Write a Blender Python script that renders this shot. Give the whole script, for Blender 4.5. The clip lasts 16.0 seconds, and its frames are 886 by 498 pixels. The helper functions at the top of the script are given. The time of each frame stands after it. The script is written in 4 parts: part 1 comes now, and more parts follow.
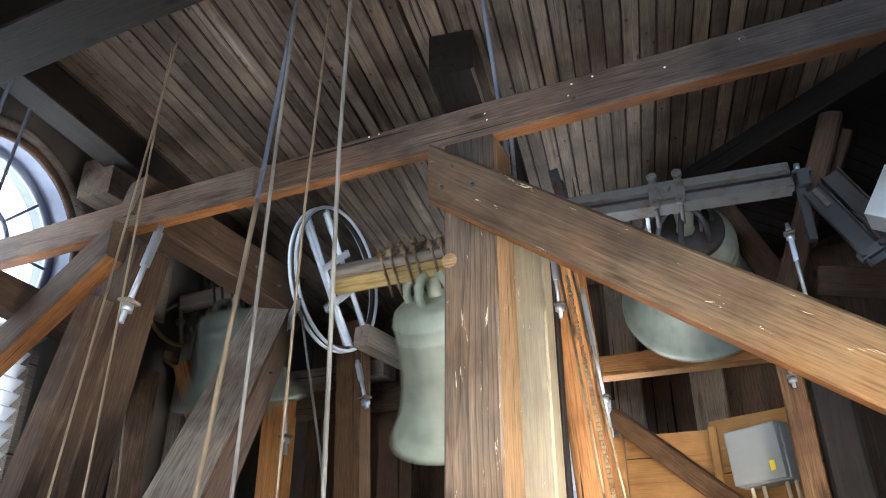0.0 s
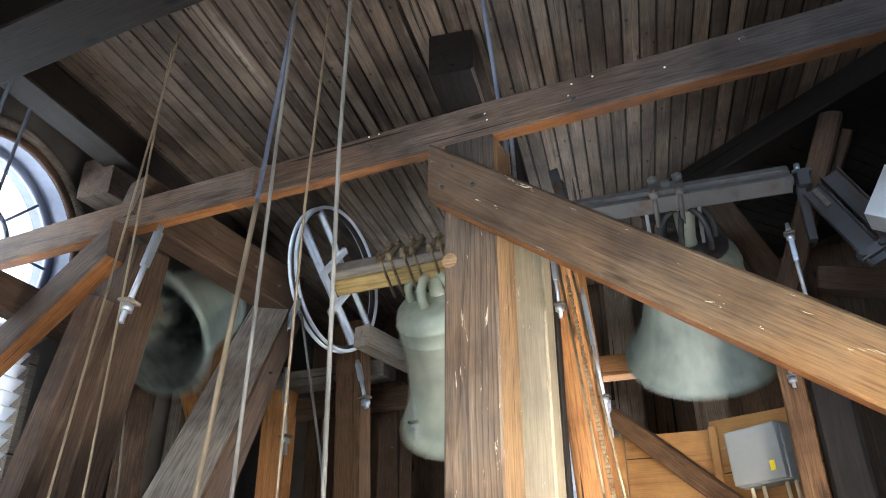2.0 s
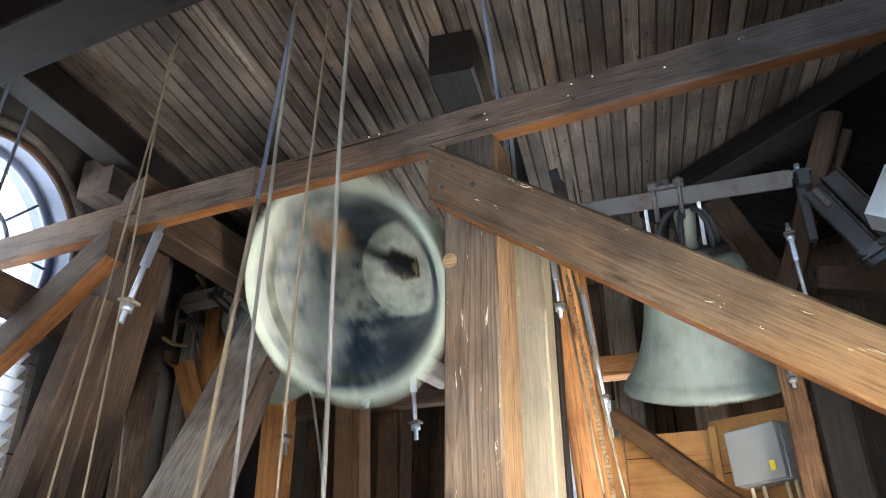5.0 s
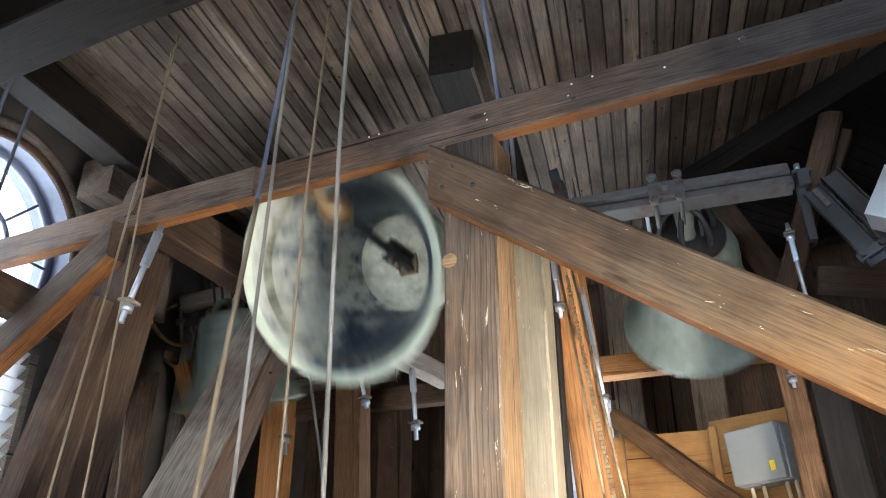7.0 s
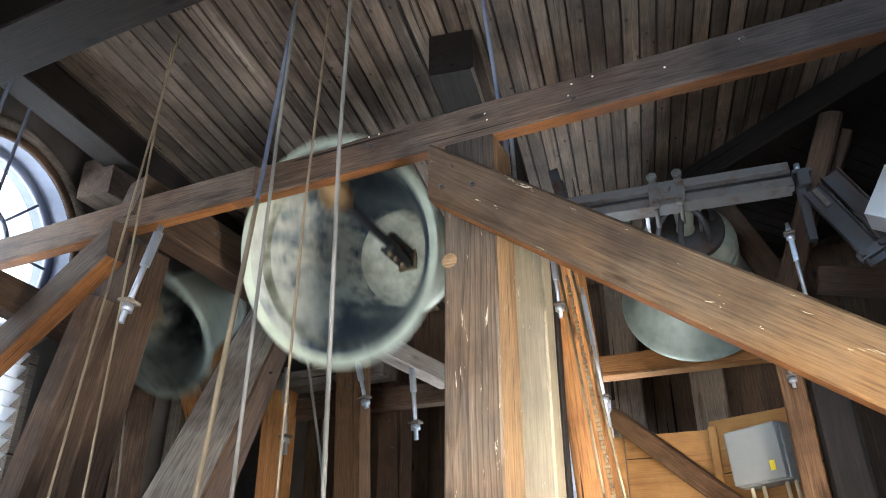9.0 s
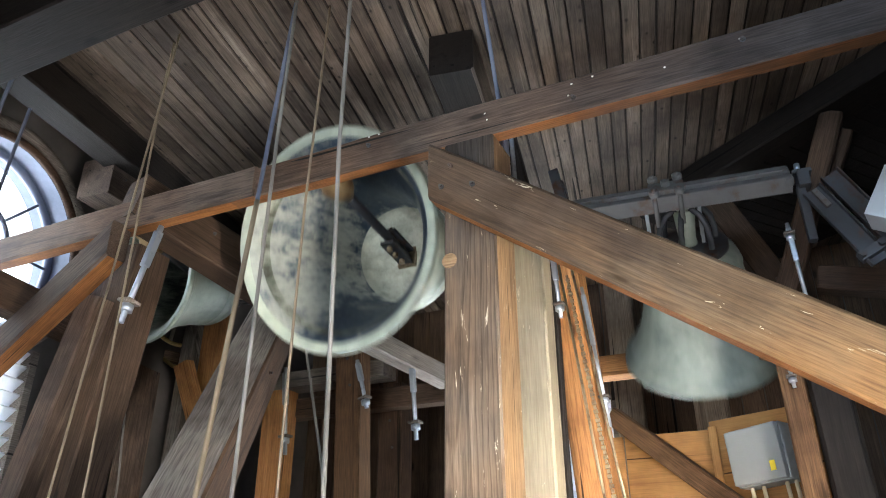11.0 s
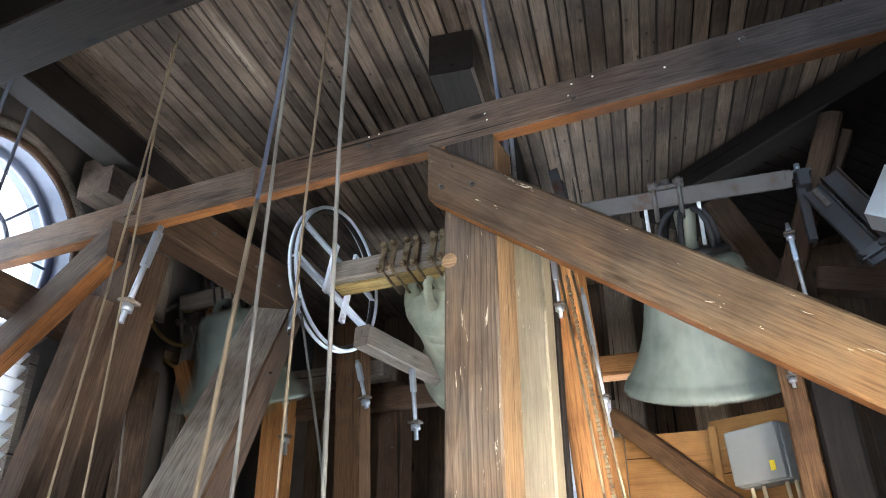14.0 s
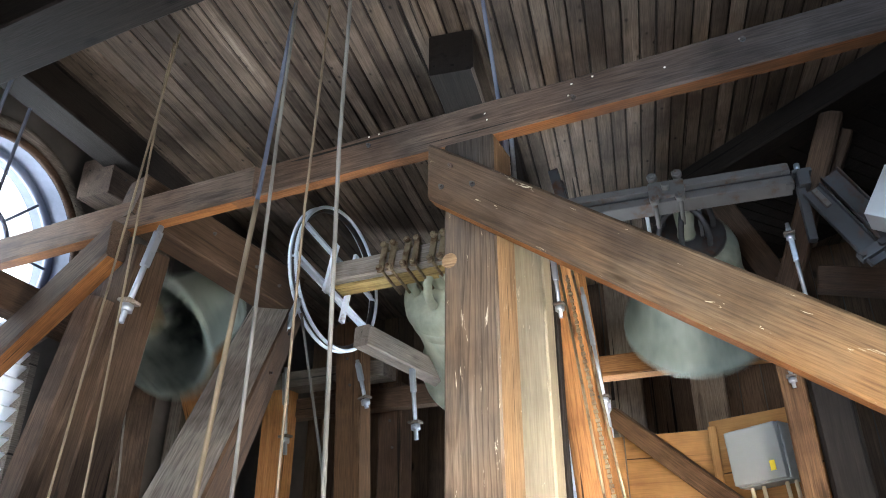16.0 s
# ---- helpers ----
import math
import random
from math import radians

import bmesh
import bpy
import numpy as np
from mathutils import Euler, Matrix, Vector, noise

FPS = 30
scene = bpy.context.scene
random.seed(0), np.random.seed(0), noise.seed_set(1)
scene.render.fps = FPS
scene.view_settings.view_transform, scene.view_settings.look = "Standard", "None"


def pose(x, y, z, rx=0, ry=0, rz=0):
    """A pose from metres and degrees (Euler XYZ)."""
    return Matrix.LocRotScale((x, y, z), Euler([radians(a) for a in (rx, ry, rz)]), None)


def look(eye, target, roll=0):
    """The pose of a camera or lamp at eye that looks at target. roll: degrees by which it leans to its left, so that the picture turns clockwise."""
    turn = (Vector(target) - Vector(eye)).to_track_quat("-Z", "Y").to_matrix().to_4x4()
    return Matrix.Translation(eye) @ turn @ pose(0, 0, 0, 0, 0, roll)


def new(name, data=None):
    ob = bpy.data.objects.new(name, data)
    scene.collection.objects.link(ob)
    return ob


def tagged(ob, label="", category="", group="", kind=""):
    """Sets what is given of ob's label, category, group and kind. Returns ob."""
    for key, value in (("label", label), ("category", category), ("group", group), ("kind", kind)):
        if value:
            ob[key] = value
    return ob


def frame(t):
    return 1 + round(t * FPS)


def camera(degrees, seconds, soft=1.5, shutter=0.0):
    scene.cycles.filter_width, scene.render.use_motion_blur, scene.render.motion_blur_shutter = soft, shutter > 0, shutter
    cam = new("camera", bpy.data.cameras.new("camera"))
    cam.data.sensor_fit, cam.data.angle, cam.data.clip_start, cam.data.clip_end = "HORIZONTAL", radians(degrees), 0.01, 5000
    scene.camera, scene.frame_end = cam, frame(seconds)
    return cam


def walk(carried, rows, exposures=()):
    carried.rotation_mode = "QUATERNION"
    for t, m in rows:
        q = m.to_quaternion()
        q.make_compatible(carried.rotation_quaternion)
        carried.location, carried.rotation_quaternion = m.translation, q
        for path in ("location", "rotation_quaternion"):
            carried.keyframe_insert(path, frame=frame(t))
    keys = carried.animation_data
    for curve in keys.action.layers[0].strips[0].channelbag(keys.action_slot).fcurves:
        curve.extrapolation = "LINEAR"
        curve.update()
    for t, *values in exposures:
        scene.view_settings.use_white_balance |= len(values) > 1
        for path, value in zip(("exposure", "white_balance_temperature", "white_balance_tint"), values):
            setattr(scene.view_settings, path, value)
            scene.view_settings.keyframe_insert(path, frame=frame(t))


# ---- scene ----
# The belfry: x to the right, y ahead, z up; the floor is z = 0.
EYE = (0.0, 0.0, 1.6)
cam = camera(63.2, 16.0, soft=1.0, shutter=0.9)
walk(cam, [(0.0, pose(*EYE, 115.5, 0, 0)), (16.0, pose(*EYE, 115.5, 0, 0))])

# axes of the timber frame: U along the main beam, V across it, B along the ceiling boards
U = Vector((0.903, -0.429, 0.0)).normalized()
V = Vector((0.429, 0.903, 0.0)).normalized()
B = Vector((0.251, 0.968, 0.0)).normalized()
Z = Vector((0.0, 0.0, 1.0))
CEIL = 4.70
PIPE = Vector((0.290, 3.319, 3.95))


def at(u, v, z=0.0):
    return U * u + V * v + Z * z


# ---------------------------------------------------------------- light
world = bpy.data.worlds.new("sky")
scene.world = world
world.use_nodes = True
wn = world.node_tree
sky = wn.nodes.new("ShaderNodeTexSky")
sky.sky_type = "NISHITA"
sky.sun_disc = False
sky.sun_elevation = radians(38)
sky.sun_rotation = radians(200)
wn.links.new(sky.outputs[0], wn.nodes["Background"].inputs[0])
wn.nodes["Background"].inputs[1].default_value = 0.3

sun = new("sun", bpy.data.lights.new("sun", "SUN"))
sun.data.energy, sun.data.angle, sun.data.color = 1.0, radians(10), (1.0, 0.95, 0.88)
sun.matrix_basis = look((3, -6, 7), (0, 0, 0))


def window_light(name, place, target, w, h, watts, colour, spread=180):
    lamp = new(name, bpy.data.lights.new(name, "AREA"))
    lamp.data.shape, lamp.data.size, lamp.data.size_y = "RECTANGLE", w, h
    lamp.data.energy, lamp.data.color = watts, colour
    lamp.data.spread = radians(spread)
    lamp.matrix_basis = look(place, target)
    return lamp


# rear, right, left and high lamps: added fill from out of view
window_light("fill_light_rear", at(-0.9, -2.6, 0.95), (0.1, 3.0, 1.5), 1.5, 1.3, 84, (0.88, 0.94, 1.0), 98)
window_light("fill_light_right", at(1.42, 1.45, 0.80), (0.62, 3.1, 1.72), 0.9, 1.0, 172, (1.0, 0.95, 0.88), 88)
window_light("fill_light_left", (-3.42, 1.5, 1.0), (-0.8, 3.8, 2.0), 1.2, 1.2, 44, (0.80, 0.90, 1.0), 100)
window_light("window_light_back", at(-1.8, 7.25, 2.0), (0.25, 5.1, 4.6), 0.5, 2.4, 125, (0.80, 0.90, 1.0), 110)
window_light("fill_light_high", at(0.55, -2.6, 3.75), at(0.1, 4.0, 3.55), 1.2, 1.1, 38, (0.50, 0.73, 1.0), 80)
scene.view_settings.exposure = 0.10


# ---------------------------------------------------------------- materials
def material(name):
    m = bpy.data.materials.new(name)
    m.use_nodes = True
    nt = m.node_tree
    return m, nt, nt.nodes["Principled BSDF"]


def node(nt, kind, **values):
    n = nt.nodes.new(kind)
    for k, v in values.items():
        n.inputs[k.replace("_", " ")].default_value = v
    return n


def ramp(nt, source, stops):
    r = nt.nodes.new("ShaderNodeValToRGB")
    while len(r.color_ramp.elements) < len(stops):
        r.color_ramp.elements.new(0.5)
    for e, (p, col) in zip(r.color_ramp.elements, stops):
        e.position, e.color = p, (*col, 1.0) if len(col) == 3 else col
    nt.links.new(source, r.inputs[0])
    return r.outputs[0]


def mix(nt, fac, a, b, blend="MIX"):
    m = nt.nodes.new("ShaderNodeMix")
    m.data_type, m.blend_type = "RGBA", blend
    for socket, value in ((m.inputs[0], fac), (m.inputs[6], a), (m.inputs[7], b)):
        if isinstance(value, (int, float)):
            socket.default_value = value
        elif isinstance(value, tuple):
            socket.default_value = (*value, 1.0)
        else:
            nt.links.new(value, socket)
    return m.outputs[2]


def local_coords(nt, scale=(1, 1, 1), island=False):
    """Object coordinates, shifted by chance from piece to piece."""
    tc = nt.nodes.new("ShaderNodeTexCoord")
    if island:
        rnd = nt.nodes.new("ShaderNodeNewGeometry").outputs["Random Per Island"]
    else:
        rnd = nt.nodes.new("ShaderNodeObjectInfo").outputs["Random"]
    mul = nt.nodes.new("ShaderNodeMath")
    mul.operation = "MULTIPLY"
    mul.inputs[1].default_value = 37.0
    nt.links.new(rnd, mul.inputs[0])
    add = nt.nodes.new("ShaderNodeVectorMath")
    add.operation = "ADD"
    nt.links.new(tc.outputs["Object"], add.inputs[0])
    nt.links.new(mul.outputs[0], add.inputs[1])
    mp = node(nt, "ShaderNodeMapping", Scale=scale)
    nt.links.new(add.outputs[0], mp.inputs[0])
    return mp.outputs[0], rnd


def tc_local(nt):
    return nt.nodes.new("ShaderNodeTexCoord").outputs["Object"]


def wood(name, dark, mid, light, grain=1.0, rough=0.75, stain=0.5, island=False, flecks=0.0, bump=0.35, vary=0.2, cracks=0.70, fibres=0.55, warm=None, knots=(1.9, 5.2, 5.2), rings=0.5, aged_dim=None):
    """Sawn timber whose grain runs along local x."""
    m, nt, bsdf = material(name)
    L = nt.links.new
    co, rnd = local_coords(nt, (1, 1, 1), island)
    stretch = node(nt, "ShaderNodeMapping", Scale=(0.9 * grain, 17 * grain, 17 * grain))
    L(co, stretch.inputs[0])
    warp = node(nt, "ShaderNodeTexNoise", Scale=1.0, Detail=5.0, Roughness=0.62, Distortion=0.9)
    L(stretch.outputs[0], warp.inputs["Vector"])
    fine = node(nt, "ShaderNodeMapping", Scale=(7.0, 150, 150))
    L(co, fine.inputs[0])
    fibre = node(nt, "ShaderNodeTexNoise", Scale=1.0, Detail=3.0, Roughness=0.6)
    L(fine.outputs[0], fibre.inputs["Vector"])
    base = ramp(nt, warp.outputs[0], [(0.27, dark), (0.46, mid), (0.58, mid), (0.80, light)])
    streak = ramp(nt, fibre.outputs[0], [(0.35, (0.45, 0.42, 0.40)), (0.60, (1.08, 1.06, 1.04))])
    col = mix(nt, fibres, base, streak, "MULTIPLY")
    rmap = node(nt, "ShaderNodeMapping", Location=(0.3, 0.11, 0.07), Scale=(0.10, 1.0, 1.0))
    L(tc_local(nt), rmap.inputs[0])
    rj = nt.nodes.new("ShaderNodeVectorMath")
    rj.operation = "ADD"
    rn = node(nt, "ShaderNodeMapping", Scale=(0.28, 1.6, 1.6))
    L(co, rn.inputs[0])
    rw = node(nt, "ShaderNodeTexNoise", Scale=2.4, Detail=2.0, Roughness=0.45)
    L(rn.outputs[0], rw.inputs["Vector"])
    rsc = nt.nodes.new("ShaderNodeVectorMath")
    rsc.operation = "SCALE"
    rsc.inputs["Scale"].default_value = 0.075
    L(rw.outputs["Color"], rsc.inputs[0])
    L(rmap.outputs[0], rj.inputs[0])
    L(rsc.outputs[0], rj.inputs[1])
    wave = node(nt, "ShaderNodeTexWave", Scale=26.0, Distortion=0.25, Detail=1.0, Detail_Scale=1.0)
    wave.wave_type, wave.rings_direction, wave.wave_profile = "RINGS", "X", "SAW"
    L(rj.outputs[0], wave.inputs["Vector"])
    late = ramp(nt, wave.outputs[0], [(0.0, (1.06, 1.06, 1.06)), (0.65, (0.98, 0.97, 0.96)), (0.93, (0.52, 0.47, 0.44)), (1.0, (0.9, 0.88, 0.86))])
    col = mix(nt, rings, col, late, "MULTIPLY")
    if warm:
        tn = node(nt, "ShaderNodeTexNoise", Scale=1.15, Detail=3.0, Roughness=0.55)
        L(co, tn.inputs["Vector"])
        part_warm = ramp(nt, tn.outputs[0], [(0.42, (0, 0, 0)), (0.66, (1, 1, 1))])
        hued = mix(nt, 1.0, col, warm, "MULTIPLY")
        col = mix(nt, part_warm, col, hued)
    if aged_dim:
        # patina and painted shade that thin out along the timber, broken along the grain
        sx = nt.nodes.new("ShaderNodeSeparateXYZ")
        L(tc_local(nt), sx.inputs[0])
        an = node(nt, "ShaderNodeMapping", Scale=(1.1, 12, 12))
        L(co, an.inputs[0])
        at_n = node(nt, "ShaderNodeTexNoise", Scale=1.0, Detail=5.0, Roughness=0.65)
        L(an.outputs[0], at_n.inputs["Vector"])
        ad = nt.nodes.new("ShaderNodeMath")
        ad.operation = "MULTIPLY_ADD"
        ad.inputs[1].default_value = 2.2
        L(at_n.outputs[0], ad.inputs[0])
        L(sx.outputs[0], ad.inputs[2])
        am = node(nt, "ShaderNodeMapRange", From_Min=aged_dim[0] + 1.1, From_Max=aged_dim[1] + 1.1, To_Min=1.0, To_Max=0.0)
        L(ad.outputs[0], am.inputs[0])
        greyed = mix(nt, 1.0, col, aged_dim[2], "MULTIPLY")
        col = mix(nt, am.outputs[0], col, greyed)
    # large stains
    big = node(nt, "ShaderNodeTexNoise", Scale=1.7, Detail=4.0, Roughness=0.6)
    L(co, big.inputs["Vector"])
    patch = ramp(nt, big.outputs[0], [(0.35, (0.50, 0.46, 0.45)), (0.55, (1, 1, 1)), (0.75, (1.25, 1.18, 1.08))])
    col = mix(nt, stain, col, patch, "MULTIPLY")
    # knots
    kmap = node(nt, "ShaderNodeMapping", Scale=knots)
    L(co, kmap.inputs[0])
    vor = node(nt, "ShaderNodeTexVoronoi", Scale=1.0)
    L(kmap.outputs[0], vor.inputs["Vector"])
    knot = ramp(nt, vor.outputs["Distance"], [(0.05, (1, 1, 1)), (0.11, (0.25, 0.25, 0.25)), (0.17, (0, 0, 0))])
    col = mix(nt, knot, col, tuple(0.45 * c for c in dark))
    # drying cracks
    cmap = node(nt, "ShaderNodeMapping", Scale=(0.55, 24, 24))
    L(co, cmap.inputs[0])
    cr = node(nt, "ShaderNodeTexNoise", Scale=1.0, Detail=2.0)
    L(cmap.outputs[0], cr.inputs["Vector"])
    crack = ramp(nt, cr.outputs[0], [(cracks - 0.015, (0, 0, 0)), (cracks + 0.005, (1, 1, 1))])
    col = mix(nt, crack, col, tuple(0.25 * c for c in dark))
    if flecks:
        fm = node(nt, "ShaderNodeMapping", Scale=(4, 26, 26))
        L(co, fm.inputs[0])
        fl = node(nt, "ShaderNodeTexNoise", Scale=1.0, Detail=5.0, Roughness=0.7, Distortion=1.5)
        L(fm.outputs[0], fl.inputs["Vector"])
        lim = ramp(nt, fl.outputs[0], [(0.668 - 0.02 * flecks, (0, 0, 0)), (0.70 - 0.02 * flecks, (1, 1, 1))])
        col = mix(nt, lim, col, (0.44, 0.37, 0.27))
    # each timber a little different
    hue = nt.nodes.new("ShaderNodeHueSaturation")
    vr = node(nt, "ShaderNodeMapRange", To_Min=1.0 - vary, To_Max=1.0 + vary)
    L(rnd, vr.inputs[0])
    L(vr.outputs[0], hue.inputs["Value"])
    L(col, hue.inputs["Color"])
    L(hue.outputs[0], bsdf.inputs["Base Color"])
    bsdf.inputs["Roughness"].default_value = rough
    bsdf.inputs["Specular IOR Level"].default_value = 0.18
    h = mix(nt, 0.5, warp.outputs[0], fibre.outputs[0])
    h2 = mix(nt, crack, h, (0.0, 0.0, 0.0))
    bp = node(nt, "ShaderNodeBump", Strength=bump, Distance=0.012)
    L(h2, bp.inputs["Height"])
    L(bp.outputs[0], bsdf.inputs["Normal"])
    return m


def metal(name, colour, rough, rust=0.3, metallic=0.9, scale=9.0, rust_colour=(0.10, 0.045, 0.02)):
    m, nt, bsdf = material(name)
    co, rnd = local_coords(nt)
    n = node(nt, "ShaderNodeTexNoise", Scale=scale, Detail=6.0, Roughness=0.65)
    nt.links.new(co, n.inputs["Vector"])
    f = ramp(nt, n.outputs[0], [(0.62 - 0.3 * rust, (0, 0, 0)), (0.80 - 0.2 * rust, (1, 1, 1))])
    nt.links.new(mix(nt, f, colour, rust_colour), bsdf.inputs["Base Color"])
    bsdf.inputs["Metallic"].default_value = metallic
    nt.links.new(ramp(nt, n.outputs[0], [(0.3, (rough,) * 3), (0.8, (min(1, rough + 0.3),) * 3)]), bsdf.inputs["Roughness"])
    bp = node(nt, "ShaderNodeBump", Strength=0.12, Distance=0.01)
    nt.links.new(n.outputs[0], bp.inputs["Height"])
    nt.links.new(bp.outputs[0], bsdf.inputs["Normal"])
    return m


def plain(name, colour, rough=0.7, vary=0.18, scale=6.0):
    m, nt, bsdf = material(name)
    co, rnd = local_coords(nt)
    n = node(nt, "ShaderNodeTexNoise", Scale=scale, Detail=6.0, Roughness=0.65)
    nt.links.new(co, n.inputs["Vector"])
    nt.links.new(ramp(nt, n.outputs[0], [(0.3, tuple(c * (1 - vary) for c in colour)), (0.7, tuple(min(1, c * (1 + vary)) for c in colour))]), bsdf.inputs["Base Color"])
    bsdf.inputs["Roughness"].default_value = rough
    bp = node(nt, "ShaderNodeBump", Strength=0.2, Distance=0.006)
    nt.links.new(n.outputs[0], bp.inputs["Height"])
    nt.links.new(bp.outputs[0], bsdf.inputs["Normal"])
    return m


def bell_skin(name, pale, dull):
    """Bronze under an even grey-green patina, with faint runs down the waist."""
    m, nt, bsdf = material(name)
    L = nt.links.new
    co, rnd = local_coords(nt)
    n = node(nt, "ShaderNodeTexNoise", Scale=4.0, Detail=7.0, Roughness=0.62)
    L(co, n.inputs["Vector"])
    mp = node(nt, "ShaderNodeMapping", Scale=(16, 16, 1.2))
    L(co, mp.inputs[0])
    runs = node(nt, "ShaderNodeTexNoise", Scale=1.0, Detail=4.0)
    L(mp.outputs[0], runs.inputs["Vector"])
    col = ramp(nt, n.outputs[0], [(0.30, dull), (0.52, pale), (0.72, tuple(1.15 * c for c in pale))])
    col = mix(nt, 0.5, col, ramp(nt, runs.outputs[0], [(0.35, (0.72, 0.76, 0.74)), (0.62, (1.05, 1.04, 1.02))]), "MULTIPLY")
    L(col, bsdf.inputs["Base Color"])
    bsdf.inputs["Metallic"].default_value = 0.15
    bsdf.inputs["Roughness"].default_value = 0.55
    bp = node(nt, "ShaderNodeBump", Strength=0.08, Distance=0.01)
    L(n.outputs[0], bp.inputs["Height"])
    L(bp.outputs[0], bsdf.inputs["Normal"])
    return m


def bell_inside(name, lime, bare, amount, lit_lean=0.0):
    """The inside: blotches of pale scale on dark bare bronze, drawn out round the bell."""
    m, nt, bsdf = material(name)
    L = nt.links.new
    co0 = nt.nodes.new("ShaderNodeTexCoord").outputs["Object"]
    co, rnd = local_coords(nt)
    n = node(nt, "ShaderNodeTexNoise", Scale=2.6, Detail=8.0, Roughness=0.66, Distortion=0.35)
    L(co, n.inputs["Vector"])
    mp = node(nt, "ShaderNodeMapping", Scale=(9.0, 9.0, 2.2))
    L(co, mp.inputs[0])
    n2 = node(nt, "ShaderNodeTexNoise", Scale=1.5, Detail=9.0, Roughness=0.74, Distortion=0.6)
    L(mp.outputs[0], n2.inputs["Vector"])
    s = mix(nt, 0.45, n.outputs[0], n2.outputs[0])
    if lit_lean:
        # paler towards -x: the light that wall catches, painted in as more scale
        sep = nt.nodes.new("ShaderNodeSeparateXYZ")
        L(co0, sep.inputs[0])
        lm = nt.nodes.new("ShaderNodeMath")
        lm.operation = "MULTIPLY_ADD"
        lm.inputs[1].default_value = -lit_lean
        L(sep.outputs[0], lm.inputs[0])
        L(s, lm.inputs[2])
        s = lm.outputs[0]
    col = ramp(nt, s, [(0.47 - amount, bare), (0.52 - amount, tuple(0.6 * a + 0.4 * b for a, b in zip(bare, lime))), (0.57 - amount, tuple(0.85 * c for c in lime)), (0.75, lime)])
    gm = node(nt, "ShaderNodeMapping", Scale=(34, 34, 3.0))
    L(co, gm.inputs[0])
    grime = node(nt, "ShaderNodeTexNoise", Scale=1.0, Detail=6.0, Roughness=0.7)
    L(gm.outputs[0], grime.inputs["Vector"])
    col = mix(nt, 0.45, col, ramp(nt, grime.outputs[0], [(0.36, (0.42, 0.45, 0.46)), (0.55, (1.0, 1.0, 1.0))]), "MULTIPLY")
    L(col, bsdf.inputs["Base Color"])
    L(ramp(nt, s, [(0.45, (0.33, 0.33, 0.33)), (0.6, (0.75, 0.75, 0.75))]), bsdf.inputs["Roughness"])
    L(ramp(nt, s, [(0.48, (0.75, 0.75, 0.75)), (0.58, (0.0, 0.0, 0.0))]), bsdf.inputs["Metallic"])
    bp = node(nt, "ShaderNodeBump", Strength=0.4, Distance=0.012)
    L(s, bp.inputs["Height"])
    L(bp.outputs[0], bsdf.inputs["Normal"])
    return m


def rope_skin(name, colour, pale):
    m, nt, bsdf = material(name)
    L = nt.links.new
    co, rnd = local_coords(nt)
    mp = node(nt, "ShaderNodeMapping", Rotation=(0, 0.9, 0), Scale=(1, 1, 1))
    L(co, mp.inputs[0])
    w = node(nt, "ShaderNodeTexWave", Scale=42.0, Distortion=0.6, Detail=1.0)
    L(mp.outputs[0], w.inputs["Vector"])
    n = node(nt, "ShaderNodeTexNoise", Scale=2.2, Detail=5.0)
    L(co, n.inputs["Vector"])
    col = ramp(nt, n.outputs[0], [(0.35, colour), (0.65, pale)])
    col = mix(nt, 0.3, col, ramp(nt, w.outputs[0], [(0.0, (0.45, 0.45, 0.45)), (0.6, (1.05, 1.05, 1.05))]), "MULTIPLY")
    L(col, bsdf.inputs["Base Color"])
    bsdf.inputs["Roughness"].default_value = 0.85
    bp = node(nt, "ShaderNodeBump", Strength=0.4, Distance=0.003)
    L(w.outputs[0], bp.inputs["Height"])
    L(bp.outputs[0], bsdf.inputs["Normal"])
    return m


OAK = wood("weathered_timber", (0.036, 0.026, 0.021), (0.098, 0.073, 0.058), (0.20, 0.158, 0.128), flecks=0.0, stain=0.95, cracks=0.715, warm=(1.04, 0.82, 0.66), rings=0.35, fibres=0.75)
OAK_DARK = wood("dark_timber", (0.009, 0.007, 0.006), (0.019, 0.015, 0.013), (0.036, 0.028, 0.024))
# brace: grey patina and dimmer light share the gradient towards its upper end
OAK_BRACE = wood("brace_timber", (0.092, 0.055, 0.027), (0.255, 0.160, 0.073), (0.41, 0.280, 0.142), flecks=0.6, stain=0.9, cracks=0.72, grain=1.15, warm=(1.15, 0.92, 0.68), aged_dim=(0.8, 2.7, (0.30, 0.35, 0.58)), knots=(2.2, 9.0, 9.0), rings=0.4, fibres=0.5)
# post: upper part darkened in colour, where less light reaches
OAK_POST = wood("post_timber", (0.064, 0.047, 0.035), (0.170, 0.130, 0.095), (0.31, 0.250, 0.185), flecks=1.0, stain=0.95, cracks=0.715, grain=1.25, warm=(1.12, 0.94, 0.76), rings=0.8, fibres=0.45, aged_dim=(3.4, 1.5, (0.30, 0.33, 0.40)))
REDOAK = wood("red_brown_timber", (0.026, 0.016, 0.011), (0.070, 0.043, 0.028), (0.140, 0.092, 0.062), stain=0.9, cracks=0.72, fibres=0.7)
BROWN = wood("brown_pine", (0.060, 0.030, 0.015), (0.165, 0.090, 0.045), (0.29, 0.180, 0.098), stain=0.95, cracks=0.72, fibres=0.7)
# beam face and underside: light fading to the right painted as greyer wood
OAK_BEAM = wood("weathered_beam_timber", (0.040, 0.029, 0.023), (0.108, 0.081, 0.065), (0.215, 0.170, 0.138), stain=0.95, cracks=0.715, warm=(1.04, 0.84, 0.70), rings=0.3, fibres=0.75, aged_dim=(3.2, 1.0, (0.44, 0.48, 0.58)))
